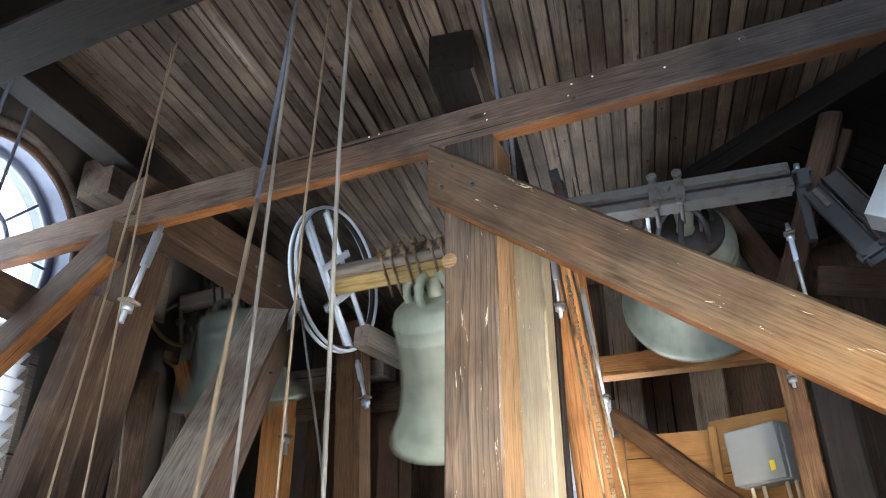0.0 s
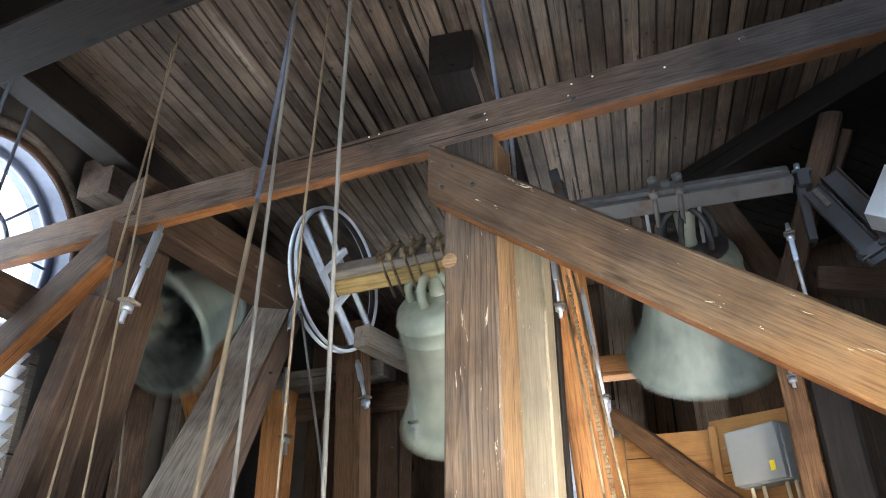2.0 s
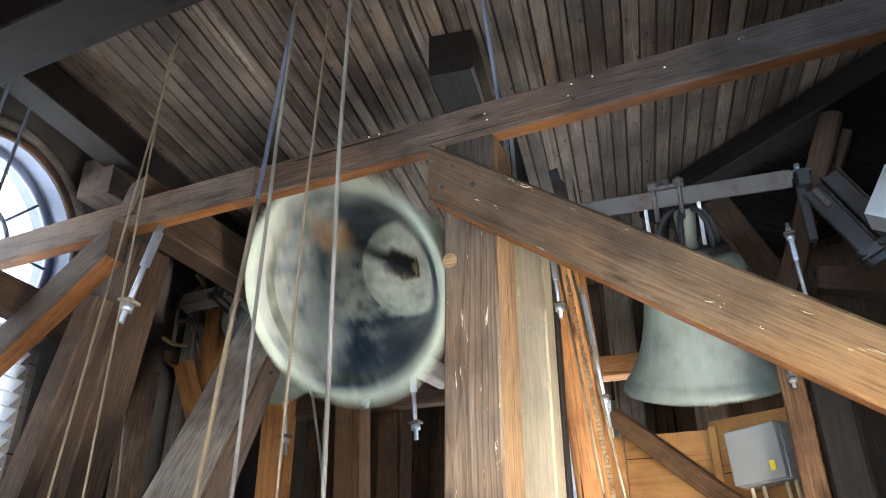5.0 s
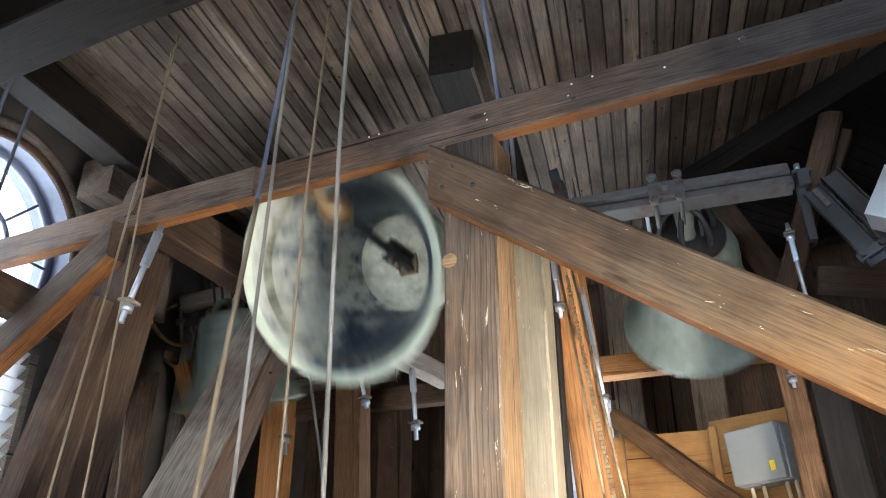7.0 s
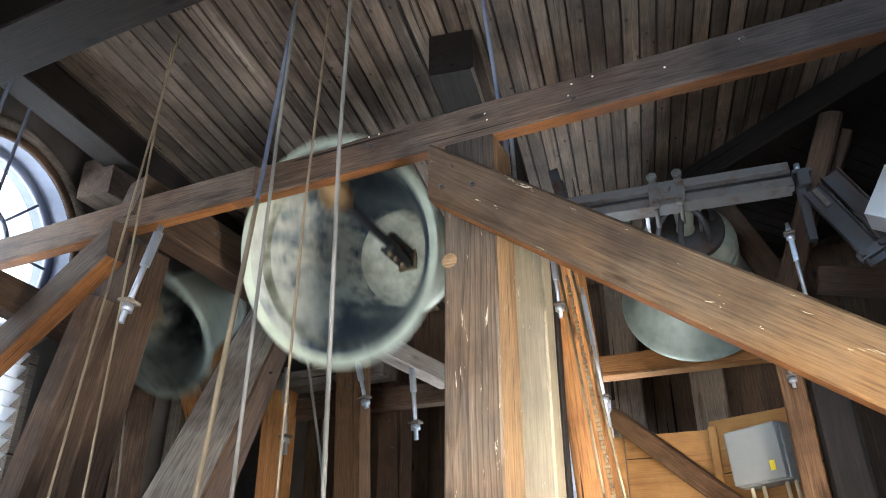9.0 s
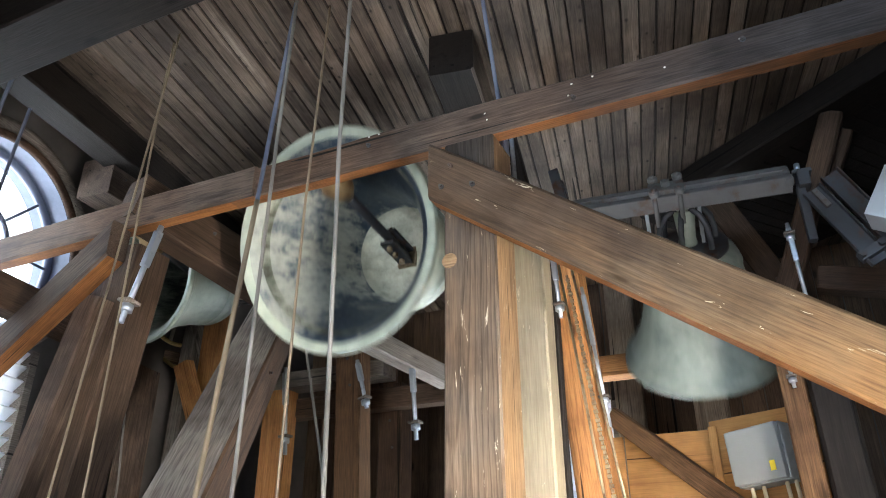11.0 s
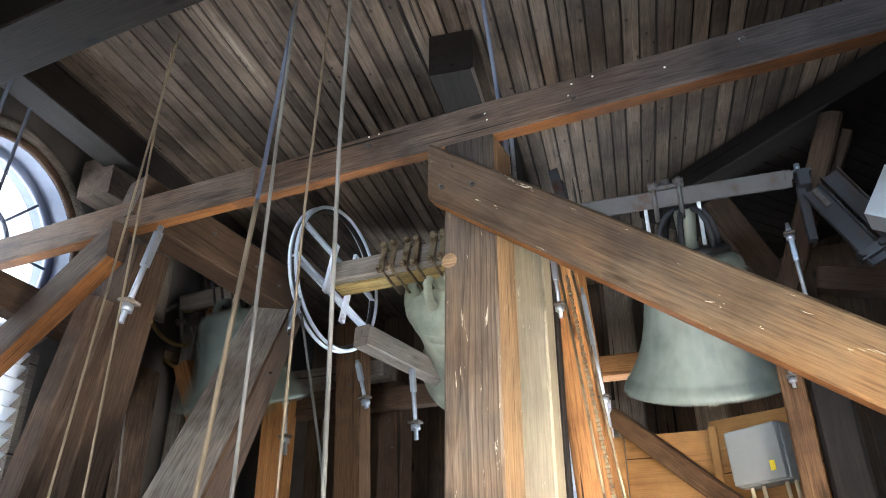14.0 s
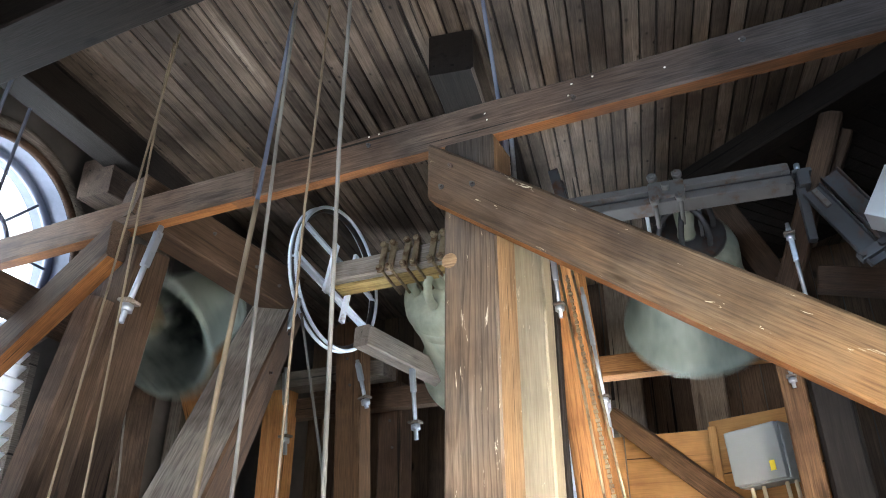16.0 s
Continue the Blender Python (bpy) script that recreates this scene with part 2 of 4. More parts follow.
RAW_BEAM = wood("raw_beam_underside", (0.085, 0.036, 0.014), (0.215, 0.092, 0.033), (0.34, 0.165, 0.066), stain=0.9, aged_dim=(3.6, 1.7, (0.32, 0.36, 0.46)))
# post's right face: the orange light on it put into the colour, with pale scratches
POSTSIDE = wood("worn_lit_post_side", (0.11, 0.068, 0.038), (0.24, 0.155, 0.086), (0.38, 0.275, 0.175), stain=0.9, flecks=1.0, cracks=0.78)
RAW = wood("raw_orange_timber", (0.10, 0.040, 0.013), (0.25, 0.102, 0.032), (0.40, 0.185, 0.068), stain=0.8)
ORANGE = wood("orange_pine", (0.15, 0.060, 0.020), (0.36, 0.170, 0.062), (0.52, 0.290, 0.125), stain=0.7)
GREYWOOD = wood("grey_timber", (0.070, 0.060, 0.052), (0.175, 0.155, 0.136), (0.33, 0.298, 0.262), stain=0.95, fibres=0.7, cracks=0.715)
STUDWOOD = wood("pale_brown_stud", (0.14, 0.10, 0.072), (0.33, 0.255, 0.19), (0.50, 0.41, 0.32), stain=0.9)
PALEPOST = wood("pale_planed_post", (0.18, 0.150, 0.105), (0.255, 0.215, 0.150), (0.35, 0.305, 0.225), grain=0.6, flecks=0.6, stain=0.5, bump=0.15, cracks=0.80, fibres=0.25, rings=0.15)
YOKEWOOD = wood("yellow_yoke_timber", (0.12, 0.085, 0.035), (0.34, 0.250, 0.105), (0.48, 0.370, 0.185), stain=0.7)
YOKEGREY = wood("grey_yoke_timber", (0.12, 0.100, 0.085), (0.30, 0.265, 0.230), (0.46, 0.410, 0.360))
BOARDS = wood("ceiling_boards", (0.036, 0.027, 0.021), (0.115, 0.090, 0.071), (0.27, 0.226, 0.186), island=True, stain=1.0, vary=0.42, cracks=0.71, knots=(6.5, 10.0, 10.0), rings=0.0)
WALLBOARD = wood("wall_boards", (0.042, 0.026, 0.017), (0.100, 0.064, 0.042), (0.175, 0.118, 0.080))
PLY = wood("orange_plywood", (0.26, 0.125, 0.042), (0.42, 0.215, 0.075), (0.50, 0.285, 0.115), grain=0.5, stain=0.6, bump=0.1, rings=0.12, fibres=0.25)
STEEL = metal("galvanised_steel", (0.42, 0.46, 0.52), 0.32, 0.15)
# wheel steel: bright blue sky sheen given as a pale, non-metallic base colour
WHEELSTEEL = metal("skylit_wheel_steel", (0.66, 0.73, 0.84), 0.4, 0.06, 0.0)
STEEL_DARK = metal("dark_iron", (0.07, 0.07, 0.075), 0.5, 0.4, 0.8)
STRAP = metal("brown_iron_strap", (0.27, 0.215, 0.14), 0.5, 0.6, 0.7)
PAINT_DARK = metal("dark_grey_painted_steel", (0.042, 0.045, 0.052), 0.55, 0.05, 0.3)
IRON_GREY = metal("worn_grey_iron", (0.12, 0.118, 0.116), 0.55, 0.3, 0.5)
PAINT_GREY = metal("grey_painted_steel", (0.36, 0.37, 0.39), 0.5, 0.05, 0.2)
WHITE_PLATE = plain("white_sheet_metal", (0.40, 0.42, 0.45), 0.4, 0.06)
YOKEIRON = metal("grey_yoke_steel", (0.105, 0.10, 0.10), 0.6, 0.25, 0.25)
BOXGREY = plain("light_grey_plastic", (0.245, 0.248, 0.24), 0.5, 0.05, 3.0)
CONDUIT = plain("cream_conduit", (0.60, 0.50, 0.34), 0.5, 0.1)
YELLOW = plain("yellow_sticker", (0.75, 0.55, 0.03), 0.5, 0.1)
LOUVRE = plain("white_louvre", (0.74, 0.77, 0.82), 0.55, 0.08)
DAYLIGHT, day_nt, day_bsdf = material("daylight_sky")
day_bsdf.inputs["Base Color"].default_value = (0.8, 0.85, 0.95, 1)
day_bsdf.inputs["Emission Color"].default_value = (0.86, 0.93, 1.0, 1)
day_bsdf.inputs["Emission Strength"].default_value = 3.0
# frame colour lightened and blued for the daylight blooming over its bars
FRAMETONE = plain("blue_grey_frame_tone", (0.13, 0.155, 0.225), 0.6, 0.2)
PLASTER = plain("dark_lime_plaster", (0.065, 0.058, 0.054), 0.9, 0.3, 2.5)
BRONZE = bell_skin("green_bronze", (0.410, 0.430, 0.335), (0.300, 0.325, 0.255))
# bare bronze blued in colour for the skylight that falls into the mouth
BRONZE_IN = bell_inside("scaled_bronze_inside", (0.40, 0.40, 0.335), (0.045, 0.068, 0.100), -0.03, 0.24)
RINGDARK = bell_inside("dark_striking_ring", (0.40, 0.41, 0.33), (0.085, 0.088, 0.062), 0.03)
BRONZE_BLUE = bell_skin("grey_bronze", (0.245, 0.268, 0.228), (0.165, 0.188, 0.165))
# right bell: shade inside it darkens the scale and bronze colours
BRONZE_BLUE_IN = bell_inside("shaded_bronze_inside", (0.30, 0.30, 0.235), (0.045, 0.060, 0.070), 0.02)
# its lip tinted with the sky's blue reflection
LIPBLUE = bell_inside("skylit_blue_grey_lip", (0.22, 0.245, 0.245), (0.060, 0.085, 0.108), 0.0)
SCALE = plain("cream_lime_scale", (0.38, 0.375, 0.295), 0.8, 0.45, 7.0)
BRONZE_OLD = bell_skin("dull_bronze", (0.185, 0.210, 0.180), (0.12, 0.140, 0.122))
BRONZE_OLD_IN = bell_inside("dull_bronze_inside", (0.30, 0.32, 0.27), (0.060, 0.070, 0.066), 0.03)
HEMP = rope_skin("tan_rope", (0.11, 0.080, 0.052), (0.205, 0.156, 0.102))
WHITEROPE = rope_skin("pale_rope", (0.105, 0.098, 0.088), (0.205, 0.195, 0.178))
BLUEROPE = rope_skin("blue_cable", (0.055, 0.065, 0.098), (0.12, 0.138, 0.19))
BRASS = metal("clapper_iron", (0.20, 0.135, 0.070), 0.45, 0.4, 0.6)
FLECK = plain("bare_wood_chip", (0.62, 0.58, 0.52), 0.8, 0.1)


# ---------------------------------------------------------------- mesh helpers
def mesh_from(name, bm, mats):
    me = bpy.data.meshes.new(name)
    bm.normal_update()
    bm.to_mesh(me)
    bm.free()
    for m in mats if isinstance(mats, (list, tuple)) else [mats]:
        me.materials.append(m)
    return me


def part(name, bm, mats, parent, label=""):
    ob = new(name, mesh_from(name, bm, mats))
    ob.parent = parent
    return tagged(ob, label)


def thing(name, bm, mats, label, category, group="", kind=""):
    return tagged(new(name, mesh_from(name, bm, mats)), label, category, group, kind)


def empty(name, m, label, category, group="", kind=""):
    ob = new(name)
    ob.empty_display_size = 0.1
    ob.matrix_basis = m
    return tagged(ob, label, category, group, kind)


def box_bm(bm, size, centre=(0, 0, 0), bevel=0.0, rot=None):
    m = Matrix.Translation(centre) @ (rot.to_4x4() if rot else Matrix.Identity(4)) @ Matrix.Diagonal((*size, 1))
    r = bmesh.ops.create_cube(bm, size=1.0, matrix=m)
    if bevel:
        edges = {e for v in r["verts"] for e in v.link_edges}
        bmesh.ops.bevel(bm, geom=list(edges), offset=bevel, segments=2, affect="EDGES", profile=0.6)
    return bm


def tube_bm(bm, pts, r, sides=8, cap=True):
    """A round bar along the points."""
    pts = [Vector(p) for p in pts]
    rings = []
    for i, p in enumerate(pts):
        d = (pts[min(i + 1, len(pts) - 1)] - pts[max(i - 1, 0)]).normalized()
        a = d.orthogonal().normalized() if i == 0 else (prev - d * prev.dot(d)).normalized()
        prev = a
        b = d.cross(a)
        rings.append([bm.verts.new(p + (a * math.cos(2 * math.pi * k / sides) + b * math.sin(2 * math.pi * k / sides)) * r) for k in range(sides)])
    for q, s in zip(rings, rings[1:]):
        for k in range(sides):
            f = bm.faces.new((q[k], q[(k + 1) % sides], s[(k + 1) % sides], s[k]))
            f.smooth = True
    if cap:
        bm.faces.new(rings[0][::-1])
        bm.faces.new(rings[-1])
    return bm


def ring_bm(bm, radius, r, axis="X", n=64, sides=8, centre=(0, 0, 0), arc=(0, 360)):
    c = Vector(centre)
    full = arc[1] - arc[0] >= 360
    rings = []
    for i in range(n if full else n + 1):
        a = radians(arc[0] + (arc[1] - arc[0]) * i / n)
        d = {"X": Vector((0, math.cos(a), math.sin(a))), "Y": Vector((math.cos(a), 0, math.sin(a))), "Z": Vector((math.cos(a), math.sin(a), 0))}[axis]
        w = {"X": Vector((1, 0, 0)), "Y": Vector((0, 1, 0)), "Z": Vector((0, 0, 1))}[axis]
        rings.append([bm.verts.new(c + d * radius + (d * math.cos(2 * math.pi * k / sides) + w * math.sin(2 * math.pi * k / sides)) * r) for k in range(sides)])
    pairs = list(zip(rings, rings[1:])) + ([(rings[-1], rings[0])] if full else [])
    for q, s in pairs:
        for k in range(sides):
            f = bm.faces.new((q[k], q[(k + 1) % sides], s[(k + 1) % sides], s[k]))
            f.smooth = True
    if not full:
        bm.faces.new(rings[0])
        bm.faces.new(rings[-1][::-1])
    bmesh.ops.recalc_face_normals(bm, faces=bm.faces[:])
    return bm


def lathe_bm(bm, profile, n=72, mats=None):
    """Turn (radius, z) pairs about z; mats: a material index for each stretch."""
    rings = []
    for r, z in profile:
        if r < 1e-6:
            rings.append([bm.verts.new((0, 0, z))])
        else:
            rings.append([bm.verts.new((r * math.cos(2 * math.pi * k / n), r * math.sin(2 * math.pi * k / n), z)) for k in range(n)])
    for i, (a, b) in enumerate(zip(rings, rings[1:])):
        for k in range(n):
            k2 = (k + 1) % n
            vs = [a[k % len(a)], a[k2 % len(a)], b[k2 % len(b)], b[k % len(b)]]
            vs = [v for j, v in enumerate(vs) if v not in vs[:j]]
            if len(vs) > 2:
                f = bm.faces.new(vs)
                f.smooth = True
                f.material_index = mats[i] if mats else 0
    bmesh.ops.recalc_face_normals(bm, faces=bm.faces[:])
    return bm


def frame_between(a, b, up):
    """A pose at a with x towards b and z as near to up as can be."""
    x = (Vector(b) - Vector(a)).normalized()
    y = Vector(up).cross(x).normalized()
    z = x.cross(y)
    m = Matrix((x, y, z)).transposed().to_4x4()
    m.translation = a
    return m


def timber_bm(length, w, h, seed, raw_under=0, wane=0.006, cut=(0.0, 0.0), side=0):
    """A sawn timber along x, its edges chamfered and waney."""
    rnd = random.Random(seed)
    bm = bmesh.new()
    n = max(4, int(length / 0.16))
    cw = [rnd.uniform(0.006, 0.016) for _ in range(4)]
    rings = []
    for i in range(n + 1):
        x = length * i / n
        shear = cut[0] * (1 - i / n) ** 8 + cut[1] * (i / n) ** 8
        ring = []
        for k, (sy, sz) in enumerate(((-1, -1), (1, -1), (1, 1), (-1, 1))):
            c = cw[k] + 0.008 * max(0.0, noise.noise((x * 2.3, k * 7.1, seed)))
            jy = wane * noise.noise((x * 1.1, 3.3, seed + k))
            jz = wane * noise.noise((x * 1.1, 9.1, seed + k))
            y, z = sy * w / 2 + jy, sz * h / 2 + jz
            two = ((y, z - sz * c), (y - sy * c, z))
            ring += two if (sy * sz > 0) else two[::-1]
        rings.append([bm.verts.new((x + shear * z, y, z)) for y, z in ring])
    m = len(rings[0])
    for a, b in zip(rings, rings[1:]):
        for k in range(m):
            f = bm.faces.new((a[k], b[k], b[(k + 1) % m], a[(k + 1) % m]))
            mid = f.calc_center_median()
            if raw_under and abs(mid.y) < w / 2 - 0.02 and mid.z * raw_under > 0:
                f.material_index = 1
            if side and mid.y * side > w / 2 - 0.012:
                f.material_index = 2
    bm.faces.new(rings[0])
    bm.faces.new(rings[-1][::-1])
    bmesh.ops.recalc_face_normals(bm, faces=bm.faces[:])
    return bm


SEED = [0]


def timber(name, a, b, w, h, mat, label, category="beam", up=(0, 0, 1), raw=0, group="", bolts=(), cut=(0.0, 0.0), side=0, second=None, raw_mat=None):
    """A timber from a to b: w across, h in the direction of up. bolts: (along, side, height) of bolt heads."""
    SEED[0] += 1
    a, b = Vector(a), Vector(b)
    ob = thing(name, timber_bm((b - a).length, w, h, SEED[0], raw, cut=cut, side=side), [mat, raw_mat or RAW, second or mat], label, category, group)
    ob.matrix_basis = frame_between(a, b, up)
    for x, side, z in bolts:
        bm = bmesh.new()
        tube_bm(bm, [(x, side * (w / 2 - 0.004), z), (x, side * (w / 2 + 0.006), z)], 0.013, 14)
        tube_bm(bm, [(x, side * (w / 2 + 0.006), z), (x, side * (w / 2 + 0.019), z)], 0.008, 6)
        part("bolt", bm, STEEL_DARK, ob)
    return ob


def rope(name, pts, r, mat, label, group="", sag=0.0):
    """A rope through the points, hanging a little slack."""
    pts = [Vector(p) for p in pts]
    path = []
    for a, b in zip(pts, pts[1:]):
        for i in range(12):
            t = i / 12
            path.append(a.lerp(b, t) + U * sag * math.sin(math.pi * t))
    path.append(pts[-1])
    bm = bmesh.new()
    o = pts[0].copy()
    tube_bm(bm, [p - o for p in path], r, 8)
    ob = thing(name, bm, mat, label, "rope", group)
    ob.location = o
    return ob


def rod(name, a, b, label, r=0.012, sleeve=0.55, plate=0.8, group="tie rods", mat=None):
    """A tie rod: bar, long sleeve nut, square plate and end nut."""
    a, b = Vector(a), Vector(b)
    n = (b - a).length
    th = empty(name, frame_between(a, b, V), label, "tie rod", group)
    mat = mat or STEEL
    part("bar", tube_bm(bmesh.new(), [(0, 0, 0), (n, 0, 0)], r, 10), mat, th)
    if sleeve:
        part("sleeve_nut", box_bm(bmesh.new(), (n * 0.38, r * 2.6, r * 2.6), (n * (sleeve - 0.3), 0, 0), r * 0.6), mat, th)
    if plate:
        part("plate", box_bm(bmesh.new(), (r * 1.1, r * 5.4, r * 5.4), (n * plate, 0, 0), r * 0.3), GREYWOOD, th)
        part("nut", tube_bm(bmesh.new(), [(n * plate + r, 0, 0), (n * plate + r * 3.4, 0, 0)], r * 2.2, 6), mat, th)
    return th


# ---------------------------------------------------------------- shell of the belfry
def slab(name, a, b, z0, z1, thick, mat, label, outward):
    a, b = Vector(a), Vector(b)
    m = frame_between((a.x, a.y, 0), (b.x, b.y, 0), Z)
    side = 1 if (m.to_3x3() @ Vector((0, 1, 0))).dot(Vector(outward)) > 0 else -1
    bm = box_bm(bmesh.new(), ((b - a).length, thick, z1 - z0), ((b - a).length / 2, side * thick / 2, (z0 + z1) / 2))
    ob = thing(name, bm, mat, label, "wall", kind="structure")
    ob.matrix_basis = m
    return ob


def board_wall(name, a, b, z0, z1, width, mat, label, toward):
    """Upright boards side by side, each its own piece of the wall."""
    a, b = Vector(a), Vector(b)
    m = frame_between((a.x, a.y, 0), (b.x, b.y, 0), Z)
    side = 1 if (m.to_3x3() @ Vector((0, 1, 0))).dot(Vector(toward)) > 0 else -1
    n = (b - a).length
    rnd = random.Random(len(name) * 13)
    ob = empty(name, m, label, "wall", kind="structure")
    for i in range(int(n / width)):
        d = rnd.uniform(0.018, 0.030)
        bm = box_bm(bmesh.new(), (z1 - z0, d, width - rnd.uniform(0.006, 0.014)), (0, 0, 0), 0.003)
        piece = part("board", bm, mat, ob)
        piece.matrix_basis = Matrix.Translation(((i + 0.5) * width, side * d / 2, (z0 + z1) / 2)) @ pose(0, 0, 0, 0, -90, 0)
    return ob


floor_ob = box_bm(bmesh.new(), (14, 14, 0.2), (0, 3, -0.1))
thing("floor", floor_ob, WALLBOARD, "dark plank floor of the belfry", "floor", kind="structure")


def ceiling():
    """Narrow boards side by side along B, in one mesh."""
    rnd = random.Random(5)
    bm = bmesh.new()
    w = 0.104
    m = frame_between((0, 0, CEIL), Vector((0, 0, CEIL)) + B, Z)
    for i in range(-52, 38):
        jitter = rnd.uniform(-0.004, 0.004)
        lo = -4.0
        while lo < 10.0:
            hi = 10.0
            hgt = 0.022 + jitter
            y0 = i * w
            g = rnd.uniform(0.006, 0.013)
            vs = [bm.verts.new(p) for p in ((lo, y0 + g, 0.012), (hi - 0.004, y0 + g, 0.012), (hi - 0.004, y0 + w, 0.012), (lo, y0 + w, 0.012),
                                            (lo, y0 + g + 0.004, jitter), (hi - 0.004, y0 + g + 0.004, jitter), (hi - 0.004, y0 + w - 0.004, jitter), (lo, y0 + w - 0.004, jitter))]
            for q in ((4, 5, 6, 7), (0, 1, 5, 4), (1, 2, 6, 5), (2, 3, 7, 6), (3, 0, 4, 7)):
                bm.faces.new([vs[k] for k in q])
            lo = hi
    bmesh.ops.recalc_face_normals(bm, faces=bm.faces[:])
    ob = thing("ceiling", bm, BOARDS, "grey-brown narrow tongue-and-groove ceiling boards with knots", "ceiling", kind="structure")
    ob.matrix_basis = m
    back = thing("ceiling_backing", box_bm(bmesh.new(), (14, 90 * 0.104, 0.12), (3, -7 * 0.104, 0.085)), OAK_DARK, "dark boarding above the ceiling", "ceiling", kind="structure")
    back.matrix_basis = m


ceiling()

# left wall with its round window
WC = Vector((-2.93, 4.214, 3.73))
WN = Vector((B.y, -B.x, 0.0))
WR = 0.66


def left_wall():
    m = frame_between((WC.x, WC.y, 0.0), Vector((WC.x, WC.y, 0.0)) + B, Z)
    side = -1 if (m.to_3x3() @ Vector((0, 1, 0))).dot(WN) > 0 else 1
    t, n, half = 0.32 * side, 64, 0.8
    bm = bmesh.new()

    def square(k):
        a = 2 * math.pi * k / n
        c, s = math.cos(a), math.sin(a)
        f = half / max(abs(c), abs(s))
        return (c * f, s * f)

    loops = {}
    for y in (0.0, t):
        loops[y] = ([bm.verts.new((WR * math.cos(2 * math.pi * k / n), y, WC.z + WR * math.sin(2 * math.pi * k / n))) for k in range(n)],
                    [bm.verts.new((square(k)[0], y, WC.z + square(k)[1])) for k in range(n)])
        inn, out = loops[y]
        for k in range(n):
            bm.faces.new((inn[k], inn[(k + 1) % n], out[(k + 1) % n], out[k]))
    a, b = loops[0.0][0], loops[t][0]
    # reveal: its shade beside the bright sky painted in the frame's blue-grey
    for k in range(n):
        bm.faces.new((a[k], a[(k + 1) % n], b[(k + 1) % n], b[k])).material_index = 1
    for x0, x1, z0, z1 in ((-7.5, -half, 0, CEIL), (half, 5.1, 0, CEIL), (-half, half, 0, WC.z - half), (-half, half, WC.z + half, CEIL + 0.01)):
        box_bm(bm, (x1 - x0, abs(t), z1 - z0), ((x0 + x1) / 2, t / 2, (z0 + z1) / 2))
    bmesh.ops.recalc_face_normals(bm, faces=bm.faces[:])
    ob = thing("wall_left", bm, [PLASTER, FRAMETONE], "dark plastered tower wall with a round window", "wall", kind="structure")
    ob.matrix_basis = m
    # the window, in the wall's own space
    win = empty("window_1", m @ Matrix.Translation((0, t * 0.55, WC.z)), "round spoked window, bright with daylight, in a bowed wooden frame", "window", kind="structure")
    part("window_frame", ring_bm(bmesh.new(), WR - 0.01, 0.036, "Y", 72), FRAMETONE, win)
    part("inner_ring", ring_bm(bmesh.new(), WR * 0.40, 0.017, "Y", 48), FRAMETONE, win)
    for k in range(8):
        a = radians(2 + 45 * k)
        part("glazing_bar", tube_bm(bmesh.new(), [(0.25 * math.cos(a), 0, 0.25 * math.sin(a)), (0.65 * math.cos(a), 0, 0.65 * math.sin(a))], 0.011), FRAMETONE, win)
    part("hub", tube_bm(bmesh.new(), [(0, -0.02, 0), (0, 0.02, 0)], 0.05, 20), FRAMETONE, win)
    trim = empty("window_trim", m @ Matrix.Translation((0, -t * 0.06, WC.z)), "bowed grey timber trim round the window", "trim", kind="structure")
    part("outer_bow", ring_bm(bmesh.new(), WR + 0.10, 0.045, "Y", 72), GREYWOOD, trim)
    part("inner_bow", ring_bm(bmesh.new(), WR + 0.025, 0.03, "Y", 72), OAK, trim)


left_wall()
window_light("window_light_round", WC - WN * 1.3, WC + WN * 2 - Z * 0.2, 2.6, 2.6, 280, (0.78, 0.89, 1.0))

sky_board = thing("backdrop", box_bm(bmesh.new(), (16, 0.05, 12), (4, 0, 4)), DAYLIGHT, "overcast white sky outside the window", "sky", kind="structure")
sky_board.matrix_basis = frame_between(WC - WN * 3.4 - Z * WC.z, WC - WN * 3.4 + B - Z * WC.z, Z)
slab("wall_back", at(-6.0, 7.45), at(1.8, 7.45), 0, CEIL, 0.3, PLASTER, "dark tower wall behind the bells", V)
slab("wall_right", at(1.5, -3.0), at(1.5, 7.6), 0, CEIL, 0.3, PLASTER, "dark plastered tower wall", U)
slab("wall_rear", at(-5.5, -2.8), at(1.8, -2.8), 0, CEIL, 0.3, PLASTER, "dark plastered tower wall", -V)
board_wall("wall_boards_back", at(-5.6, 7.44), at(1.49, 7.44), 0, CEIL, 0.21, WALLBOARD, "dark brown upright boarding behind the bells", -V)



def fill_casement(name, m, w, h):
    """A made-up casement with glowing panes: frame, crossed glazing bars, panes. The wall lies at +y."""
    th = empty(name, m, "unseen small casement added behind a fill lamp, panes glowing", "window", kind="structure")
    for x in (-w / 2, w / 2):
        part("jamb", box_bm(bmesh.new(), (0.06, 0.09, h + 0.06), (x, 0, 0), 0.004), FRAMETONE, th)
    for z in (-h / 2, h / 2):
        part("rail", box_bm(bmesh.new(), (w - 0.06, 0.09, 0.06), (0, 0, z), 0.004), FRAMETONE, th)
    for x in (-w / 4, w / 4):
        for z in (-h / 4, h / 4):
            part("pane", box_bm(bmesh.new(), (w / 2 - 0.06, 0.008, h / 2 - 0.06), (x, 0.03, z)), DAYLIGHT, th)
    part("glazing_bar", box_bm(bmesh.new(), (0.03, 0.04, h - 0.06), (0, 0, 0), 0.003), FRAMETONE, th)
    part("glazing_bar", box_bm(bmesh.new(), (w - 0.06, 0.03, 0.03), (0, 0, 0), 0.003), FRAMETONE, th)


